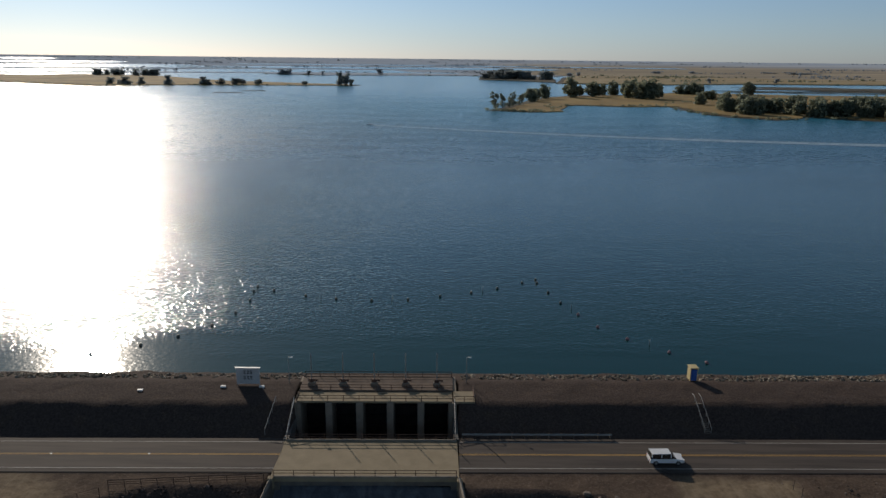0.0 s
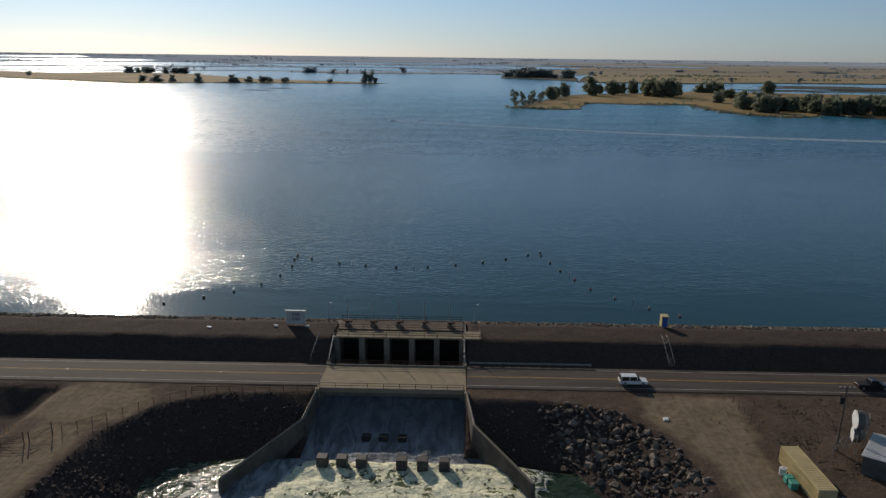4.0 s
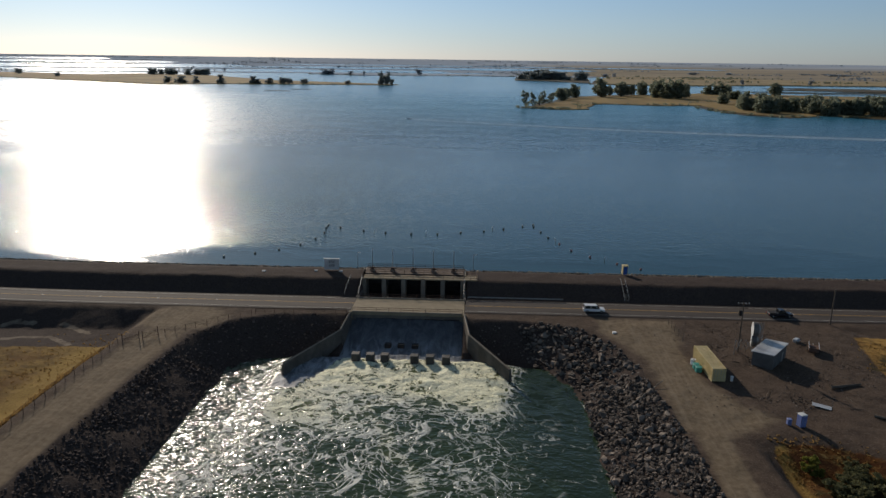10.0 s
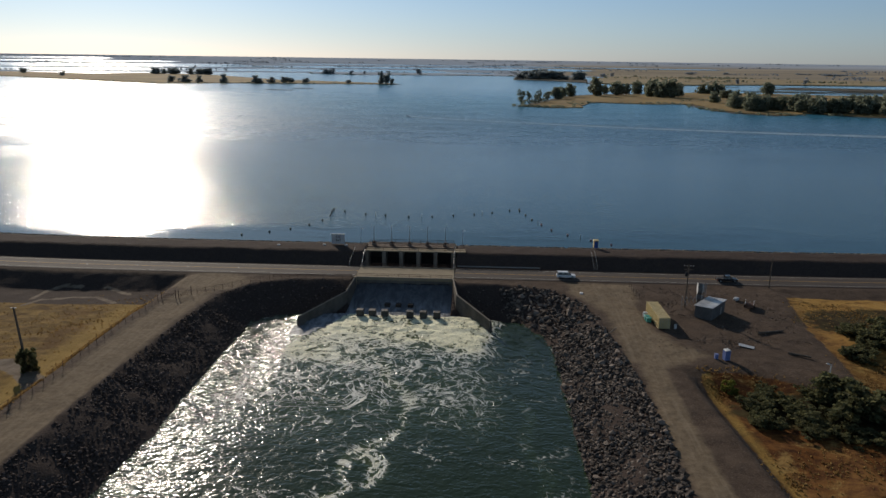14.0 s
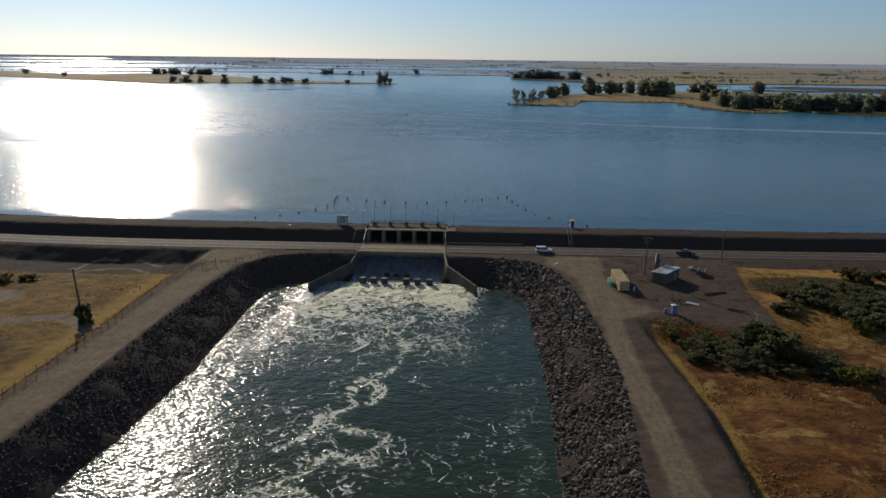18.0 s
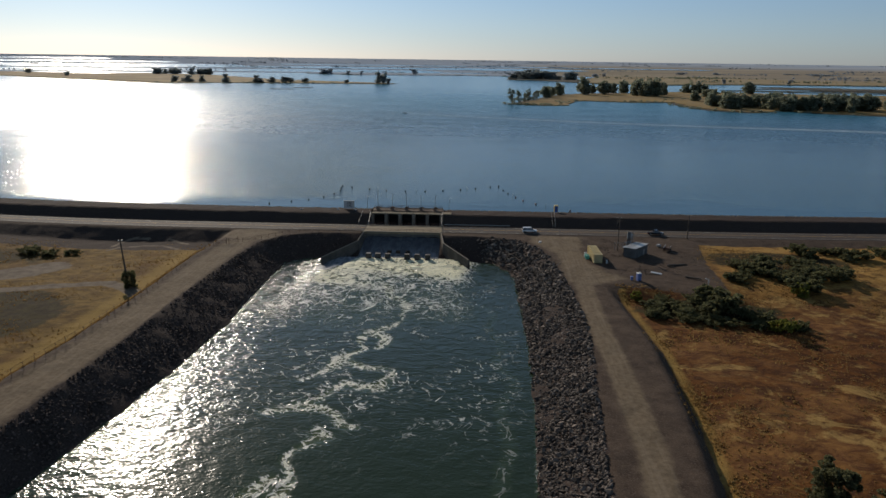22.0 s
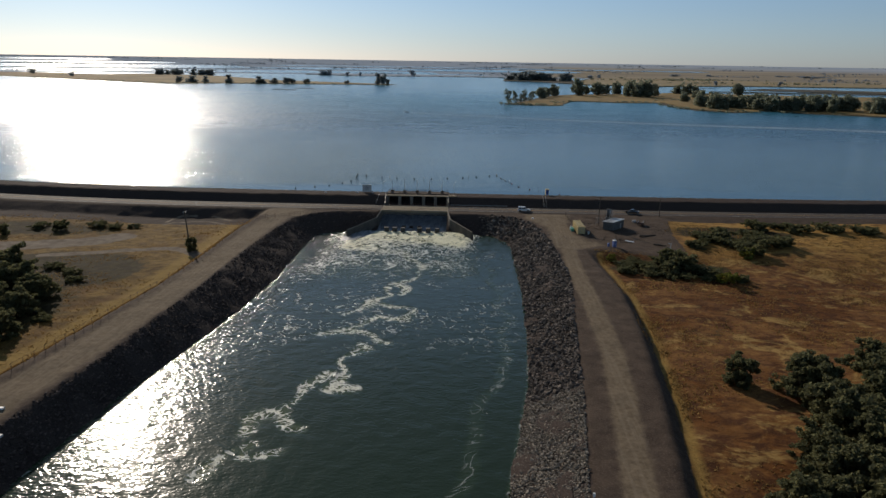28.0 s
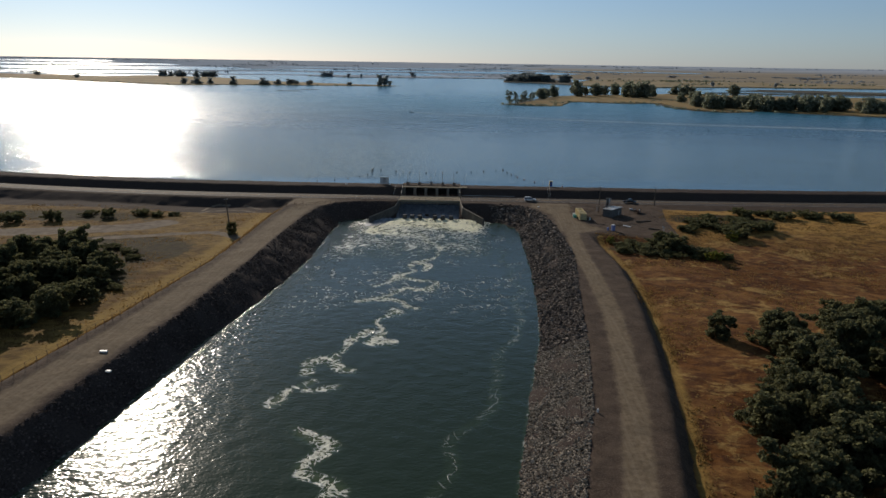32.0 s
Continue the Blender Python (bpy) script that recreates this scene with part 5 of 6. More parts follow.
for x, y, s, w in ((-130, -36, 1.2, 0.8), (-149, -44, 1.3, 0.9), (-162, -48, 1.3, 0.9), (-112, -30, 0.6, 1.6), (-120, -28, 0.7, 1.8), (-140, -34, 0.6, 2.0), (-105, -28, 0.5, 1.6), (-170, -40, 0.8, 1.8)):
    plant("brush", x, y, s, None, w, "bushes in the left-bank field")
for kind in TREES.values():
    for ob in kind:
        if ob not in USED:
            for o in (*ob.children_recursive, ob):
                bpy.data.objects.remove(o)

# ---- stones ----
ROCK_RNG = np.random.default_rng(7)


def rock_shape(rng):
    bm = bmesh.new()
    p = rng.normal(size=(13, 3))
    p = p / np.linalg.norm(p, axis=1)[:, None] * rng.uniform(0.85, 1.15, (13, 1)) * rng.uniform(0.75, 1.25, 3) * (1, 1, 0.8)
    for q in p:
        bm.verts.new(q)
    got = bmesh.ops.convex_hull(bm, input=bm.verts)
    bmesh.ops.delete(bm, geom=[g for g in set(got["geom_unused"] + got["geom_interior"]) if isinstance(g, bmesh.types.BMVert)], context="VERTS")
    bmesh.ops.recalc_face_normals(bm, faces=bm.faces)
    bm.verts.index_update()
    v = np.array([x.co[:] for x in bm.verts])
    f = [[x.index for x in q.verts] for q in bm.faces]
    bm.free()
    return v, np.array(f)


ROCKS = [rock_shape(ROCK_RNG) for _ in range(10)]


def turned(v, rng):
    a = rng.uniform(0, 6.28)
    c, s = math.cos(a), math.sin(a)
    return np.stack([v[:, 0] * c - v[:, 1] * s, v[:, 0] * s + v[:, 1] * c, v[:, 2]], -1)


def rock_field(name, places, parent, label, material=None):
    """Many stones as one mesh; places: x, y, z, size."""
    vs, fs, at = [], [], 0
    for x, y, z, size in places:
        v, f = ROCKS[ROCK_RNG.integers(len(ROCKS))]
        vs.append(turned(v, ROCK_RNG) * size + (x, y, z))
        fs.append(f + at)
        at += len(v)
    ob = raw(name, np.concatenate(vs).tolist(), np.concatenate(fs).tolist(), material or M_ROCK, parent)
    tagged(ob, label, kind="stuff")
    return ob


def on_bank(n, side, y0, y1, lo, hi, spread=(0.0, 1.0)):
    """Places on the channel's bank between water and crest."""
    y = ROCK_RNG.uniform(y0, y1, n)
    k = ROCK_RNG.uniform(spread[0], spread[1], n)
    if side > 0:
        x = line_x(y, SHORE_R) * (1 - k) + line_x(y, CREST_R) * k
    else:
        x = line_x(y, SHORE_L) * (1 - k) + line_x(y, CREST_L) * k
    s = ROCK_RNG.uniform(lo, hi, n) ** 1.0
    return np.stack([x, y, land(x, y) + s * 0.3, s], -1)


def round_head(n, side, lo, hi, x0=15):
    """Places on the curved bank heads beside the wing walls."""
    got = []
    while len(got) < n:
        x, y = side * ROCK_RNG.uniform(x0, 50), ROCK_RNG.uniform(-34, -2.5)
        p, q = np.array([x]), np.array([y])
        if inside(p, q, CREST_RING)[0] and not inside(p, q, WATER_RING)[0]:
            wall = 14.2 + max(0.0, -y - 10.5) * 0.6
            if abs(x) > wall + 1.2:
                s = ROCK_RNG.uniform(lo, hi)
                got.append((x, y, land1(x, y) + s * 0.15, s))
    return np.array(got)


def stone_banks():
    bank = thing("riprap_bank", pose(0, 0, 0), "slope of loose grey boulders down to the tailwater", "riprap")
    meshes = []
    for k, (v, f) in enumerate(ROCKS):
        me = bpy.data.meshes.new("stone")
        me.from_pydata(v.tolist(), [], f.tolist())
        me.materials.append(M_ROCK1)
        meshes.append(me)
    big = np.concatenate([round_head(190, 1, 0.5, 0.95, 29), on_bank(110, 1, -62, -34, 0.5, 0.9)])

    def single(places, parent, material):
        """Stones that can be picked apart, each an object of its own."""
        shapes = meshes
        if material is not M_ROCK1:
            shapes = [me.copy() for me in meshes]
            for me in shapes:
                me.materials[0] = material
        for x, y, z, s in places:
            ob = new("stone", shapes[ROCK_RNG.integers(len(shapes))])
            ob.matrix_basis = pose(x, y, z, ROCK_RNG.uniform(-25, 25), ROCK_RNG.uniform(-25, 25), ROCK_RNG.uniform(0, 360)) @ Matrix.Scale(s, 4)
            ob.parent = parent

    single(big, bank, M_ROCK1)
    rest = np.concatenate([round_head(700, 1, 0.2, 0.55, 27), round_head(500, 1, 0.1, 0.28), on_bank(9800, 1, -157, -30, 0.15, 0.46), on_bank(520, 1, -157, -30, 0.45, 0.75)])
    rock_field("stone_bed", rest, bank, "loose grey boulders of the bank")
    # left bank: stone colours darkened to carry the slope's shade
    left = thing("riprap_bank", pose(0, 0, 0), "slope of broken stone beside the tailwater, coloured dark for shade", "riprap")
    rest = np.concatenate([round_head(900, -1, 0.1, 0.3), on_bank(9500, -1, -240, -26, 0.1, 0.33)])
    rock_field("stone_bed", rest, left, "broken stone of the bank, coloured dark for shade", rock_material("shade_dark_stone", (0.038, 0.027, 0.024), (0.080, 0.058, 0.050), False))
    single(np.concatenate([round_head(90, -1, 0.28, 0.45), on_bank(150, -1, -110, -26, 0.28, 0.45)]), left, rock_material("shade_dark_boulder", (0.038, 0.027, 0.024), (0.095, 0.070, 0.058), True))
    low = thing("gravel_bank", pose(0, 0, 0), "even slope of small grey gravel stones", "gravel")
    rock_field("stone_bed", on_bank(12000, 1, -242, -157, 0.13, 0.30), low, "small grey gravel stones", rock_material("gravel_stone", (0.115, 0.096, 0.074), (0.225, 0.190, 0.148), False))
    single(on_bank(220, 1, -220, -159, 0.28, 0.42), low, rock_material("gravel_boulder", (0.115, 0.096, 0.074), (0.225, 0.190, 0.148), True))
    # the lake side of the dam
    x = ROCK_RNG.uniform(-260, 280, 5600)
    d = ROCK_RNG.uniform(21.2, 25.6, 5600)
    y = road_y(x) + d
    s = ROCK_RNG.uniform(0.16, 0.46, 5600)
    ok = np.abs(x) > 14.5
    lake = thing("lakeside_riprap", pose(0, 0, 0), "row of pale stones along the dam's water edge", "riprap")
    some = ok & (np.abs(x) < 75) & (s > 0.36)
    single(np.stack([x, y, land(x, y) + s * 0.2, s], -1)[some][:220], lake, rock_material("pale_boulder", (0.10, 0.085, 0.065), (0.20, 0.172, 0.132), True))
    ok &= ~some
    rock_field("stone_bed", np.stack([x, y, land(x, y) + s * 0.2, s], -1)[ok], lake, "pale stones at the water's edge", rock_material("pale_stone", (0.10, 0.085, 0.065), (0.20, 0.172, 0.132), False))


stone_banks()

# ---- fences and rails ----


def fence_line(name, line, step, height, label, wires=4, mat=None, group="", bar=0.018):
    f = thing(name, pose(0, 0, 0), label, "fence", group)
    pts, left = [], 0.0
    for (ax, ay), (bx, by) in zip(line, line[1:]):
        n = max(1, round(math.hypot(bx - ax, by - ay) / step))
        pts += [(ax + (bx - ax) * i / n, ay + (by - ay) * i / n) for i in range(n)]
    pts.append(line[-1])
    bm = bmesh.new()
    tube(bm, (0, 0, -0.2), (0, 0, height), 0.055, seg=6)
    me = bpy.data.meshes.new("post")
    bm.to_mesh(me)
    bm.free()
    me.materials.append(mat or M_RUST)
    tops = []
    for x, y in pts:
        z = land1(x, y)
        ob = new("post", me)
        ob.matrix_basis = pose(x, y, z, tree_rng.uniform(-2, 2), tree_rng.uniform(-2, 2), 0)
        ob.parent = f
        tops.append(Vector((x, y, z)))
    for k in range(wires):
        h = height * (0.97 - k / wires * 0.9)
        bm = bmesh.new()
        for a, b in zip(tops, tops[1:]):
            tube(bm, a + Vector((0, 0, h)), b + Vector((0, 0, h)), bar if k else bar * 1.6, seg=4)
        part("wire", bm, mat or M_RUST, f)
    return f


fence_line("wire_fence", [(-59.2, -25), (-59.9, -37), (-59.4, -72), (-59.8, -105), (-63.4, -150), (-68.4, -194), (-73, -250)], 3.2, 1.7, "rusty wire fence with thin posts along the dirt road")
fence_line("wire_fence", [(-51.6, -19), (-46.5, -14.5), (-41, -8.6), (-36.5, -5.6)], 2.6, 1.5, "rusty wire fence beside the bank head")
fence_line("guard_fence", [(-36.3, -3.4), (-25, -2.2), (-14.6, -1.2)], 2.4, 1.15, "dark railing from the bridge along the road edge", 3, None, "", 0.045)
fence_line("chain_fence", [(62.0, -1.6), (62.3, -6), (62.7, -11.5)], 2.4, 1.9, "grey chain-link fence at the yard entrance", 3, M_WOOD)


def swing_gate(x, y, turn, label):
    g = thing("farm_gate", pose(x, y, land1(x, y), 0, 0, turn), label, "gate")
    for o in (0.0, 3.4):
        made_tube("post", M_RUST, g, (o, 0, -0.2), (o, 0, 2.3 if o else 2.0), 0.1)
    for z in (0.35, 0.7, 1.05, 1.4):
        made_tube("bar", M_RUST, g, (0.15, 0, z), (3.25, 0, z), 0.035, seg=6)
    made_tube("brace", M_RUST, g, (0.15, 0, 0.35), (3.25, 0, 1.4), 0.03, seg=6)


swing_gate(-59.0, -23.4, 14, "rusty tube gate across the dirt road")
swing_gate(-55.2, -22.0, 48, "rusty tube gate leaf standing half open")


def guardrail():
    g = thing("guardrail", pose(0, 0, 0), "weathered steel guardrail along the far lane", "guardrail")
    for i in range(13):
        x = 14.6 + i * 2.0
        y = float(road_y(x)) + 5.3
        made_box("post", M_WOOD, g, x, y, 0.3, 0.18, 0.18, 0.95)
    a = Vector((14.4, float(road_y(14.4)) + 5.15, 0.6))
    b = Vector((38.8, float(road_y(38.8)) + 5.15, 0.6))
    for z in (-0.08, 0.08):
        made_tube("beam", M_STEEL, g, a + Vector((0, 0, z)), b + Vector((0, 0, z)), 0.09, seg=6)


guardrail()


def lamp_post(x, y):
    p = thing("lamp_post", pose(x, y, 3.0), "thin steel lamp post with a small white head", "lamp post", "lamp posts at the gates")
    made_tube("pole", M_STEEL, p, (0, 0, 0), (0, 0, 5.0), 0.07, 0.05)
    made_tube("arm", M_STEEL, p, (0, 0, 4.9), (0.5, -0.3, 5.05), 0.04)
    made_box("lamp_head", M_WHITE, p, 0.6, -0.35, 5.05, 0.5, 0.28, 0.14, 0.03)


lamp_post(-16.4, 24.6)
lamp_post(15.4, 25.6)


def concrete_pad(x, y, sx, sy, label):
    z = land1(x, y)
    ob = made_box("concrete_block", M_WHITE, None, 0, 0, 0.12, sx, sy, 0.35, 0.04)
    ob.matrix_basis = pose(x, y, z)
    tagged(ob, label, "block")


for x, y in ((-27.6, 22.4), (-20.8, 22.6), (-41.5, 20.5)):
    concrete_pad(x, y, 0.9, 0.5, "small white concrete block on the dam crest")
concrete_pad(48.3, -8.2, 0.9, 0.9, "round pale manhole slab on the dirt apron")
concrete_pad(-57.2, -177.5, 1.6, 0.7, "pale concrete outlet slab on the bank")
concrete_pad(-52.7, -185.1, 1.8, 0.8, "pale concrete outlet slab on the bank")

# ---- on the lake ----
BUOYS = [(-38, 85), (-38, 81), (-33, 82), (-24, 78), (-16, 76), (-7, 75), (2, 76), (10, 79), (18, 82), (25, 86), (32, 91), (36, 94), (36, 91), (38, 83), (40, 75), (43, 67), (46, 59), (51, 52), (58, 45), (64, 40), (-37, 74), (-38, 65), (-41, 57), (-46, 50), (-52, 45), (-60, 40)]
M_BUOY = plain("faded_black_plastic", (0.02, 0.018, 0.018), (0.05, 0.045, 0.04), 2.0, 0.5)
M_RED = plain("faded_red_plastic", (0.27, 0.12, 0.13), (0.40, 0.22, 0.23), 2.0, 0.5)


def buoy_line():
    for k, (x, y) in enumerate(BUOYS):
        red = 15 <= k <= 19
        b = thing("buoy", pose(x, y, LAKE_Z), "round faded red float of the safety boom" if red else "round dark float of the safety boom", "buoy", "floats of the boom")
        bm = bmesh.new()
        bmesh.ops.create_uvsphere(bm, u_segments=12, v_segments=8, radius=0.36)
        bmesh.ops.scale(bm, verts=bm.verts, vec=(1, 1, 0.9))
        bmesh.ops.translate(bm, verts=bm.verts, vec=(0, 0, 0.15))
        part("float", bm, M_RED if red else M_BUOY, b)
        made_tube("collar", M_STEEL, b, (0, 0, 0.48), (0, 0, 0.62), 0.1)
    for x, y in ((-20, 77), (-2, 76), (21, 84), (42, 71), (55, 49)):
        p = thing("marker_post", pose(x, y, LAKE_Z), "thin pale marker post standing in the lake", "marker post", "marker posts of the boom")
        made_tube("pole", M_STEEL, p, (0, 0, -1.5), (0, 0, 0.9), 0.09)
        made_tube("cap", M_WHITE, p, (0, 0, 0.9), (0, 0, 1.1), 0.11)


buoy_line()


def motor_boat():
    b = thing("motor_boat", pose(-60, 552, LAKE_Z, 0, 0, 160), "small white motor boat far out on the lake", "boat")
    bm = bmesh.new()
    vs = box(bm, 0, 0, 0.3, 6.0, 2.2, 0.9)
    for v in bm.verts:
        if v.co.x > 2:
            v.co.y *= 0.15
            v.co.z += 0.2
        if v.co.z < 0.2:
            v.co.y *= 0.6
    part("hull", bm, M_WHITE, b)
    made_box("console", M_SHEET, b, -0.4, 0, 1.05, 0.9, 0.9, 0.8, 0.05)
    made_box("outboard", M_BLACK, b, -3.2, 0, 0.7, 0.5, 0.5, 0.9, 0.06)


motor_boat()


def boat_wake():
    """Two low curls of white water that trail the boat."""
    verts, faces = [], []
    n = 180
    for side in (-1, 1):
        base = len(verts)
        for i in range(n + 1):
            k = i / n
            x = -57 + 880 * k
            y = 551 - 250 * k - 40 * math.sin(min(1.0, k * 2.1) * 3.14) * 0.5 + side * (0.4 + 8.0 * k)
            w = 1.3 + 3.0 * k + 0.5 * noise.noise((x * 0.1, side, 0))
            verts += [(x, y - w, LAKE_Z + 0.02), (x, y, LAKE_Z + 0.10 + 0.12 * (1 - k)), (x, y + w, LAKE_Z + 0.02)]
        for i in range(n):
            a = base + 3 * i
            faces += [(a, a + 3, a + 4, a + 1), (a + 1, a + 4, a + 5, a + 2)]
    tagged(raw("boat_wake", verts, faces, plain("wake_foam", (0.34, 0.42, 0.48), (0.62, 0.67, 0.71), 0.5, 0.5)), "long pale wake trailing over the lake", "water", kind="stuff")


boat_wake()

# ---- vehicles ----
M_CAR_WHITE = plain("white_car_paint", (0.72, 0.72, 0.72), (0.80, 0.80, 0.80), 0.6, 0.25, 0.0, 0.02, 6.0, 0.5)
M_CAR_DARK = plain("dark_car_paint", (0.02, 0.021, 0.024), (0.035, 0.036, 0.04), 0.6, 0.25, 0.2, 0.02, 6.0, 0.5)
M_GLASS = plain("dark_window_glass", (0.012, 0.014, 0.016), (0.02, 0.022, 0.025), 1.0, 0.08, 0.0, 0.0, 6.0, 0.6)
M_LAMP_RED = plain("red_lamp", (0.30, 0.02, 0.02), (0.36, 0.03, 0.03), 1.0, 0.3)


def car(name, m, paint, label, category, cabin, length=5.3, bed=False):
    c = thing(name, m, label, category)
    w, h = 2.0, 1.05

    def prism(outline, half, taper=0.0):
        bm = bmesh.new()
        lo, hi = [], []
        zs = [p[1] for p in outline]
        for x, z in outline:
            k = half - taper * (z - min(zs)) / (max(zs) - min(zs) + 1e-6)
            lo.append(bm.verts.new((x, -k, z)))
            hi.append(bm.verts.new((x, k, z)))
        bm.faces.new(lo)
        bm.faces.new(hi[::-1])
        for i in range(len(outline)):
            j = (i + 1) % len(outline)
            bm.faces.new((lo[j], lo[i], hi[i], hi[j]))
        bmesh.ops.recalc_face_normals(bm, faces=bm.faces)
        bmesh.ops.bevel(bm, geom=list(bm.edges), offset=0.05, segments=2, affect="EDGES")
        return bm

    L = length / 2
    body = part("body", prism([(-L, 0.45), (-L, h), (L - 1.4, h + 0.02), (L - 0.1, h - 0.15), (L, 0.5), (L - 0.2, 0.38), (-L + 0.1, 0.38)], w / 2), paint, c)
    x0, x1, x2, x3 = cabin
    part("cabin", prism([(x0, h - 0.03), (x1, 1.78), (x2, 1.80), (x3, h - 0.03)], w / 2 - 0.05, 0.14), M_GLASS, c)
    part("roof", prism([(x1 - 0.05, 1.77), (x1, 1.85), (x2, 1.87), (x2 + 0.08, 1.79)], w / 2 - 0.17), paint, c)
    for x in (x1, (x1 + x2) / 2, x2):
        for s in (-1, 1):
            made_box("pillar", paint, c, x, s * (w / 2 - 0.13), 1.42, 0.12, 0.08, 0.75)
    if bed:
        made_box("bed_floor", M_BLACK, c, (x0 - L) / 2 - 0.1, 0, h + 0.03, L + x0 - 0.5, w - 0.4, 0.03)
    for x in (-L + 0.95, L - 0.95):
        for s in (-1, 1):
            wheel = made_tube("wheel", M_BLACK, c, (x, s * (w / 2 - 0.22), 0.38), (x, s * (w / 2 + 0.03), 0.38), 0.38, seg=16)
            made_tube("rim", M_STEEL, wheel, (x, s * (w / 2 + 0.02), 0.38), (x, s * (w / 2 + 0.045), 0.38), 0.22, seg=12)
    for s in (-1, 1):
        made_box("headlight", M_WHITE, c, L - 0.03, s * 0.72, 0.82, 0.06, 0.4, 0.16)
        made_box("taillight", M_LAMP_RED, c, -L + 0.01, s * 0.8, 0.85, 0.06, 0.25, 0.22)
        made_box("mirror", paint, c, x3 - 0.55, s * (w / 2 + 0.1), 1.15, 0.14, 0.2, 0.16, 0.03)
    return c


car("suv", pose(45.5, float(road_y(45.5)) - 1.9, 0.03, 0, 0, 1.4), M_CAR_WHITE, "white sport utility vehicle on the highway", "car", (-2.55, -2.35, 0.55, 1.45))
car("pickup_truck", pose(90.5, float(road_y(90.5)) + 0.6 - 2.4, 0.03, 0, 0, 1.4), M_CAR_DARK, "dark pickup truck on the highway", "truck", (-0.75, -0.5, 0.7, 1.6), 5.8, True)

# ---- the yard ----


def portable_toilet():
    x, y = 73.6, -47.2
    t = thing("portable_toilet", pose(x, y, land1(x, y), 0, 0, 15), "blue portable toilet with a white roof", "toilet")
    made_box("cabin", M_TOILET, t, 0, 0, 1.05, 1.15, 1.15, 2.1, 0.04)
    door = made_box("door", M_TOILET, t, 0, -0.59, 1.0, 0.75, 0.05, 1.85)
    made_box("handle", M_WHITE, door, 0.28, -0.63, 1.0, 0.08, 0.04, 0.12)
    bm = bmesh.new()
    box(bm, 0, 0, 2.2, 1.25, 1.25, 0.22, 0.09)
    part("roof", bm, M_WHITE, t)
    made_tube("vent", M_WHITE, t, (0.4, 0.4, 2.2), (0.4, 0.4, 2.6), 0.06)
    b = thing("waste_bin", pose(71.7, -46.8, land1(71.7, -46.8)), "small blue plastic bin beside the toilet", "bin")
    made_box("tub", M_TOILET, b, 0, 0, 0.5, 0.7, 0.7, 1.0, 0.06)
    made_box("lid", M_TOILET, b, 0, 0, 1.03, 0.76, 0.76, 0.08, 0.02)


portable_toilet()


def trailer():
    t = thing("utility_trailer", pose(89.6, -14.6, land1(89.6, -14.6), 0, 0, 68), "rusty open utility trailer with plank sides", "trailer")
    made_box("bed", M_RUST, t, 0, 0, 0.65, 4.2, 2.0, 0.14)
    for s in (-1, 1):
        made_box("side_board", M_RUST, t, 0, s * 0.98, 1.05, 4.2, 0.06, 0.7)
        made_box("top_bar", M_SHEET, t, 0, s * 0.98, 1.43, 4.25, 0.1, 0.08)
        wheel = made_tube("wheel", M_BLACK, t, (0, s * 1.05, 0.36), (0, s * 1.28, 0.36), 0.36, seg=14)
        made_tube("rim", M_STEEL, wheel, (0, s * 1.27, 0.36), (0, s * 1.3, 0.36), 0.2, seg=10)
    made_box("tailgate", M_RUST, t, -2.08, 0, 1.05, 0.06, 1.9, 0.7)
    made_tube("drawbar", M_STEEL, t, (2.1, 0, 0.6), (3.5, 0, 0.5), 0.07)
    c = thing("tarp_crate", pose(88.0, -9.6, land1(88.0, -9.6), 0, 0, 40), "low crate under a crumpled white cover", "crate")
    bm = bmesh.new()
    box(bm, 0, 0, 0.4, 1.5, 1.0, 0.8, 0.16)
    part("cover", bm, M_SHEET, c)
    made_box("base", M_WOOD, c, 0, 0, 0.06, 1.3, 0.8, 0.12)


trailer()


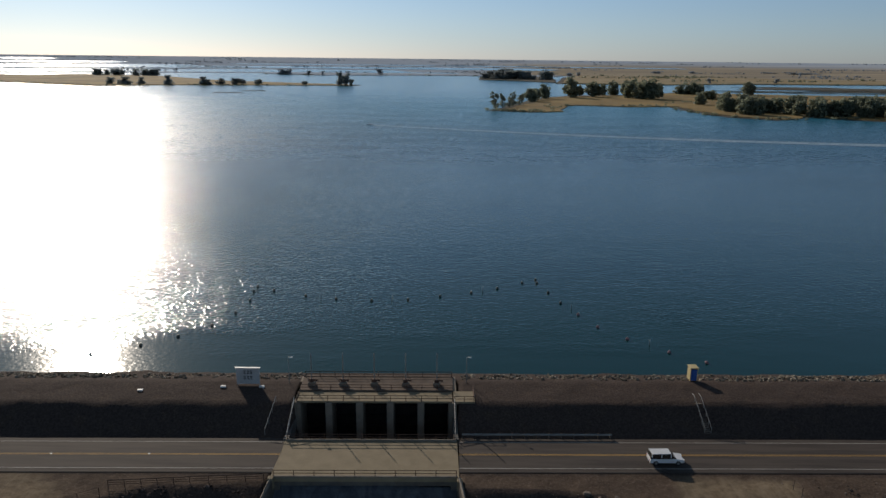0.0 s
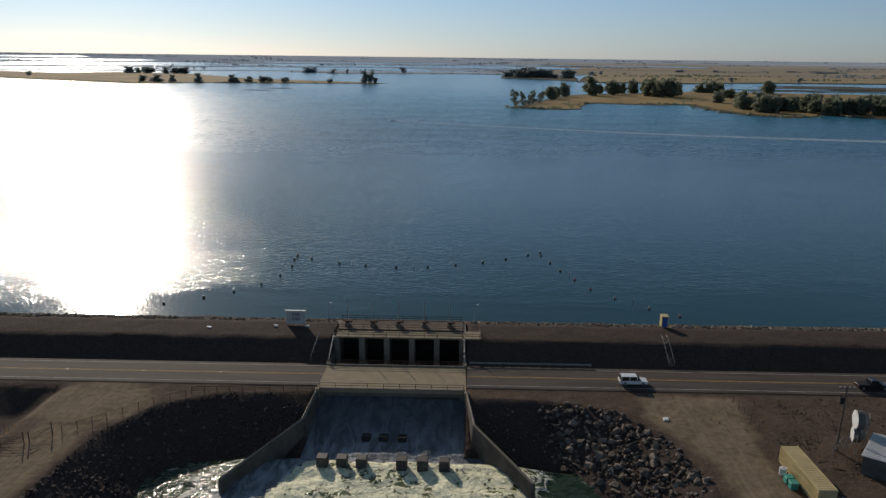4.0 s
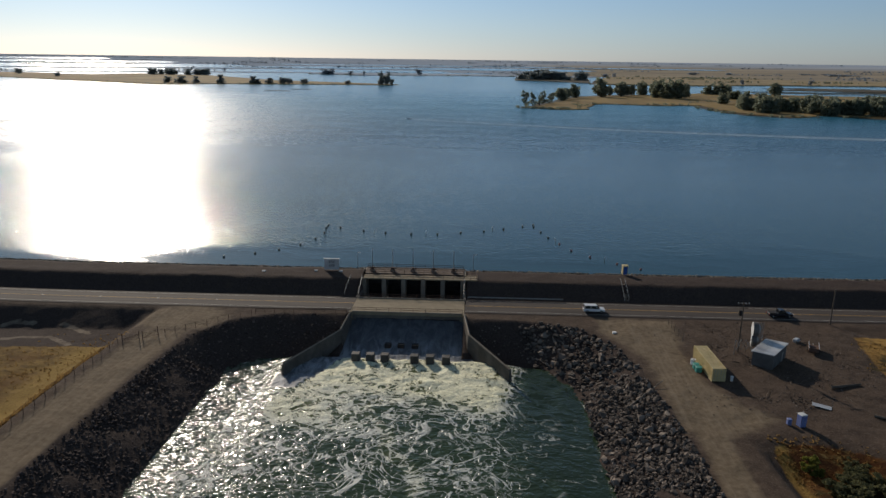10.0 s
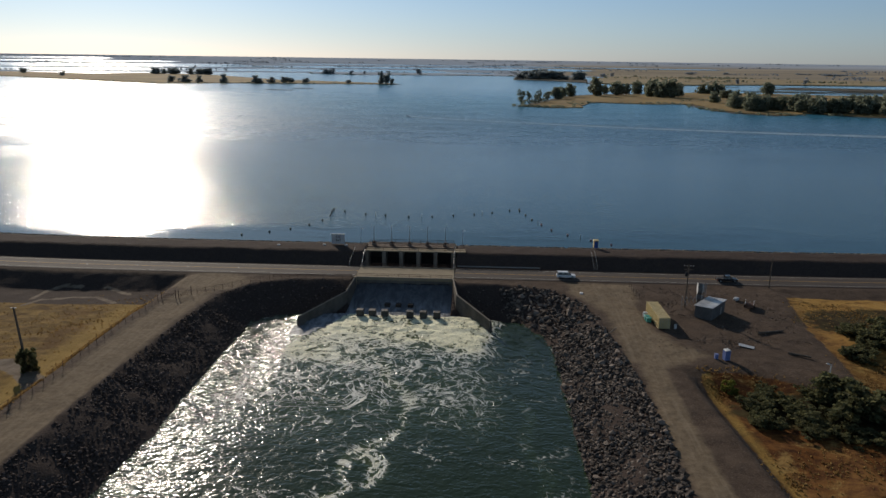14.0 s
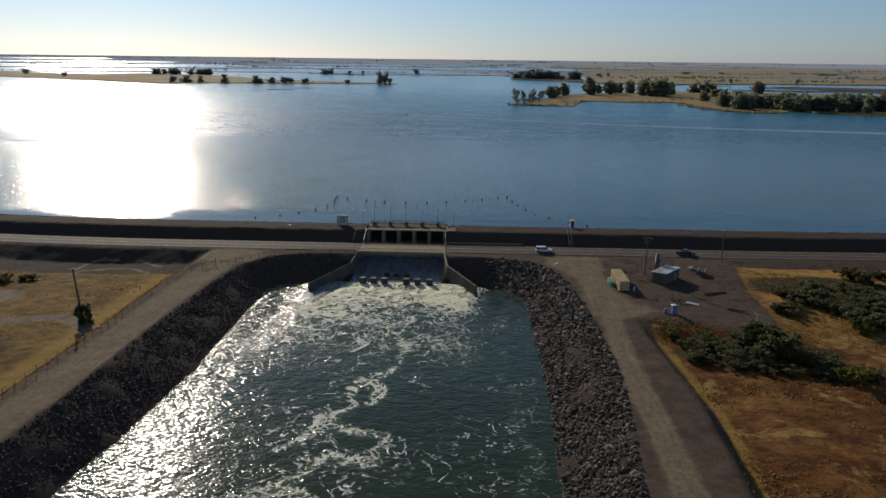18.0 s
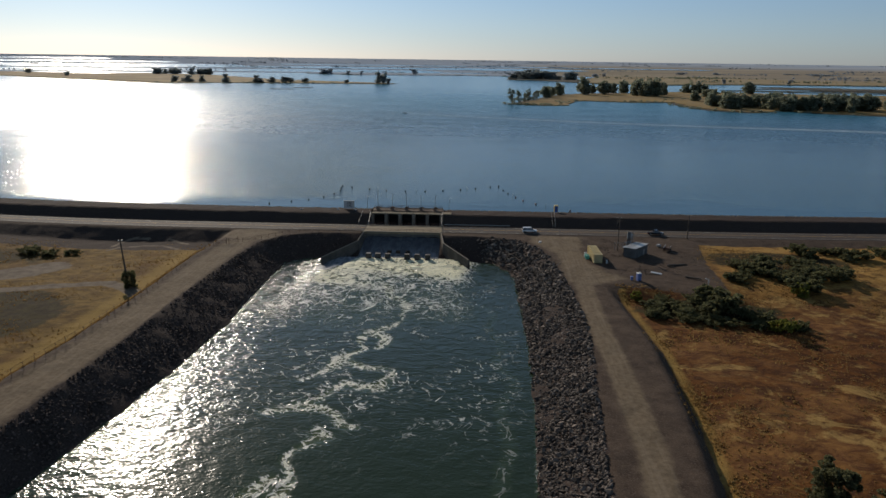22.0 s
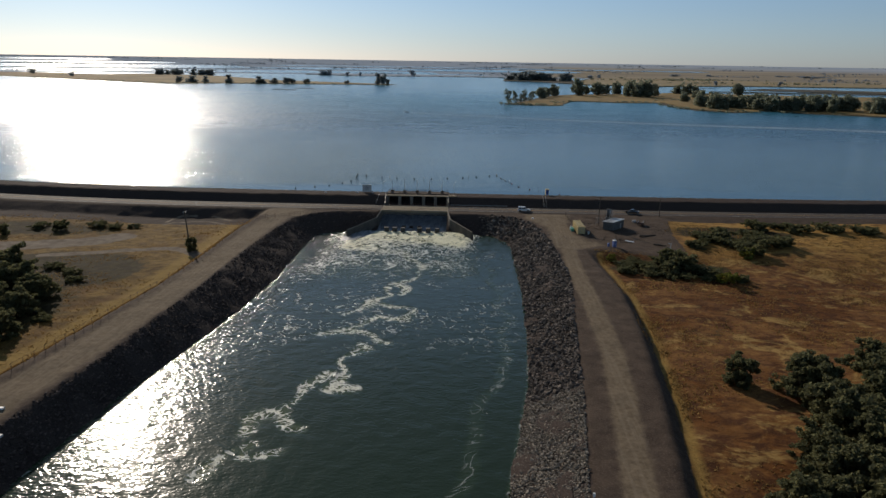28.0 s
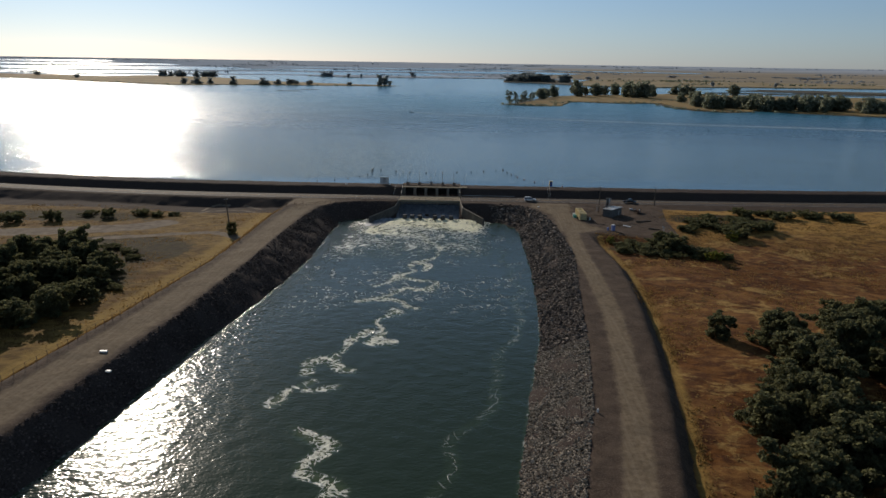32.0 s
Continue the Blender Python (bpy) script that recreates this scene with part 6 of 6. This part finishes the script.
def yard_clutter():
    for x, y, l, a in ((88.5, -31.4, 6.6, 15), (90, -44, 4.5, -30)):
        ob = made_tube("log", M_WOOD, None, (-l / 2, 0, 0), (l / 2, 0, 0.1), 0.3, 0.2, 9)
        ob.matrix_basis = pose(x, y, land1(x, y) + 0.22, 0, 0, a)
        tagged(ob, "old dark log lying on the yard gravel", "log")
    ob = made_box("sheet_panel", M_SHEET, None, 0, 0, 0, 3.2, 1.3, 0.08, 0.01)
    ob.matrix_basis = pose(80.3, -39.9, land1(80.3, -39.9) + 0.14, 3, 4, -24)
    tagged(ob, "pale metal sheet lying on the ground", "metal sheet")
    for x, y in ((61.7, -25.6), (61.8, -27.0)):
        b = thing("storage_bin", pose(x, y, land1(x, y)), "teal plastic bin against the tan container", "bin", "bins at the container")
        made_box("tub", M_TEAL, b, 0, 0, 0.5, 1.1, 1.1, 1.0, 0.08)
        made_box("lid", M_TEAL, b, 0, 0, 1.06, 1.2, 1.2, 0.12, 0.03)
    b = thing("white_tank", pose(61.7, -23.6, land1(61.7, -23.6)), "white plastic tank against the tan container", "tank")
    made_tube("drum", M_WHITE, b, (0, 0, 0), (0, 0, 1.15), 0.55, seg=14)
    made_tube("cap", M_SHEET, b, (0, 0, 1.15), (0, 0, 1.25), 0.2)
    w = thing("water_cooler", pose(67.2, -30.6, land1(67.2, -30.6)), "small white drum in the container's shade", "drum")
    made_tube("drum", M_WHITE, w, (0, 0, 0), (0, 0, 0.9), 0.3)
    made_tube("lid", M_SHEET, w, (0, 0, 0.9), (0, 0, 0.96), 0.32)
    g = thing("lattice_panel", pose(73.6, -18.0, land1(73.6, -18.0), 0, 0, 10), "folded steel lattice sections standing in the yard", "lattice")
    for k in range(7):
        a, b2 = (k * 0.55 - 1.9, 0, 2.4 if k % 2 else 3.6), (k * 0.55 - 1.35, 0, 3.6 if k % 2 else 2.4)
        made_tube("strut", M_STEEL, g, a, b2, 0.05, seg=6)
        made_tube("strut", M_STEEL, g, (a[0], 0.5, a[2] - 1.4), (b2[0], 0.5, b2[2] - 1.4), 0.05, seg=6)
    for x in (-1.9, 1.9):
        made_tube("upright", M_STEEL, g, (x, 0.2, 0), (x, 0.2, 3.6), 0.06)
    s = thing("standpipe", pose(90, -57, land1(90, -57)), "tall white standpipe with a short bent arm", "pipe")
    made_tube("riser", M_WHITE, s, (0, 0, -0.3), (0.15, 0, 4.1), 0.13, 0.11)
    made_tube("arm", M_WHITE, s, (0.15, 0, 4.05), (-0.8, 0, 4.4), 0.1)
    p = thing("rubble_heap", pose(40.9, -196.8, land1(40.9, -196.8)), "broken concrete with a bent pipe on the gravel slope", "rubble")
    for k in range(5):
        bm = bmesh.new()
        box(bm, ROCK_RNG.uniform(-0.8, 0.8), ROCK_RNG.uniform(-0.6, 0.6), 0.25, ROCK_RNG.uniform(0.5, 1.1), ROCK_RNG.uniform(0.5, 0.9), 0.5, 0.06, pose(0, 0, 0, 0, 0, ROCK_RNG.uniform(0, 90)))
        part("slab", bm, M_CONC, p)
    made_tube("pipe", M_RUST, p, (0.3, 0, 0.3), (-0.2, 1.2, 3.4), 0.08)
    made_tube("float", M_WHITE, p, (3.3, 2.0, 1.0), (3.3, 2.0, 1.6), 0.2)


yard_clutter()


def yard_rubble():
    """Small stones and sticks strewn over the yard."""
    rng = np.random.default_rng(17)
    heap = thing("rubble_strew", pose(0, 0, 0), "small stones and rubble strewn over the bare yard", "rubble")
    rows = []
    for cx, cy, rx, ry, n in ((76, -6, 12, 5, 420), (74, -21, 3.5, 3, 160), (75, -39, 6, 2.5, 240), (92, -22, 7, 6, 220), (70, -14, 5, 3, 160), (84, -30, 8, 6, 240), (63, -37, 5, 5, 60)):
        n *= 2
        x, y = cx + rng.normal(0, rx * 0.7, n), cy + rng.normal(0, ry * 0.7, n)
        s = 0.04 + 0.13 * rng.random(n) ** 2
        ok = (y - road_y(x) < -6.5)
        rows.append(np.stack([x, y, land(x, y) + s * 0.3, s], -1)[ok])
    rock_field("stone_bed", np.concatenate(rows), heap, "small loose stones", M_ROCK)
    for k in range(26):
        x, y, a, l = rng.uniform(66, 95), rng.uniform(-44, -5), rng.uniform(0, 3.14), rng.uniform(0.5, 1.6)
        if np.hypot(x - 78, y + 20) < 6 or abs(x - 64) < 3:
            continue
        z = land1(x, y) + 0.1
        dx, dy = math.cos(a) * l, math.sin(a) * l
        ob = made_tube("stick", M_WOOD, None, (-dx, -dy, 0), (dx, dy, 0.12), 0.07, 0.04, 5)
        ob.matrix_basis = pose(x, y, z)
        tagged(ob, "grey weathered stick lying on bare earth", "stick", "sticks in the yard")


yard_rubble()
for (ax, ay, az), (bx, by, bz), r in (((46.0, -39.5, land1(46.0, -39.5) + 0.75), (53.3, -33.2, land1(53.3, -33.2) + 0.75), 0.12),):
    ob = made_tube("driftwood_pole", M_CONC, None, (0, 0, 0), (bx - ax, by - ay, bz - az), r, r * 0.6, 7)
    ob.matrix_basis = pose(ax, ay, az)
    tagged(ob, "long bleached pole lying across the boulders", "pole")


def pavement_markers():
    for i in range(9):
        x = -34 - 15 * i
        ob = made_box("pavement_marker", M_WHITE, None, 0, 0, 0, 0.3, 0.25, 0.05, 0.015)
        ob.matrix_basis = pose(x, float(road_y(x)), 0.085)
        tagged(ob, "small white reflector on the road's centre line", "road reflector", "reflectors on the road")


pavement_markers()


def grass_tufts():
    rng = np.random.default_rng(9)
    verts, n = [], 0
    want = [(46000, 66, 190, -240, -8), (22000, -190, -58, -210, -12)]
    for count, x0, x1, y0, y1 in want + [(2200, 1, 1, -240, -56), (7000, -1, -1, -240, -26)]:
        x, y = rng.uniform(x0, x1, count), rng.uniform(y0, y1, count)
        tall = 1.0
        if x0 == x1:  # a taller fringe along the dirt roads
            tall = 1.15 if x0 > 0 else 1.7
            x = line_x(y, ROAD_R_OUT) + 4.5 + np.abs(rng.normal(0, 1.8, count)) if x0 > 0 else line_x(y, ROAD_L_OUT) - 2.2 - np.abs(rng.normal(0, 1.6, count))
        field = np.where(x > 0, x - line_x(y, ROAD_R_OUT) > 1.2, line_x(y, ROAD_L_OUT) - x > 1.0)
        thick = np.sin(x * 0.13 + 2 * np.sin(y * 0.06)) + np.sin(y * 0.19 + 1.5 * np.sin(x * 0.05)) + rng.normal(0, 0.6, count)
        ok = field & ((thick > 0.1) | (tall > 1.2)) & ~inside(x, y, PAD) & (y - road_y(x) < -15) & (field_lane(x, y) > 3.2)
        x, y = x[ok], y[ok]
        z = land(x, y)
        for k in range(3):
            a = rng.uniform(0, 6.28, len(x))
            w, h = rng.uniform(0.12, 0.3, len(x)), rng.uniform(0.1, 0.3, len(x)) * tall
            lean = rng.uniform(-0.3, 0.3, (len(x), 2))
            p = np.stack([x - np.cos(a) * w, y - np.sin(a) * w, z - 0.15], -1)
            q = np.stack([x + np.cos(a) * w, y + np.sin(a) * w, z - 0.15], -1)
            t = np.stack([x + lean[:, 0], y + lean[:, 1], z + h], -1)
            verts.append(np.stack([p, q, t], 1).reshape(-1, 3))
    verts = np.concatenate(verts)
    faces = np.arange(len(verts)).reshape(-1, 3)
    tagged(raw("dry_grass", verts.tolist(), faces.tolist(), M_DRY), "dry golden grass tufts over the fields", "grass", kind="stuff")


grass_tufts()
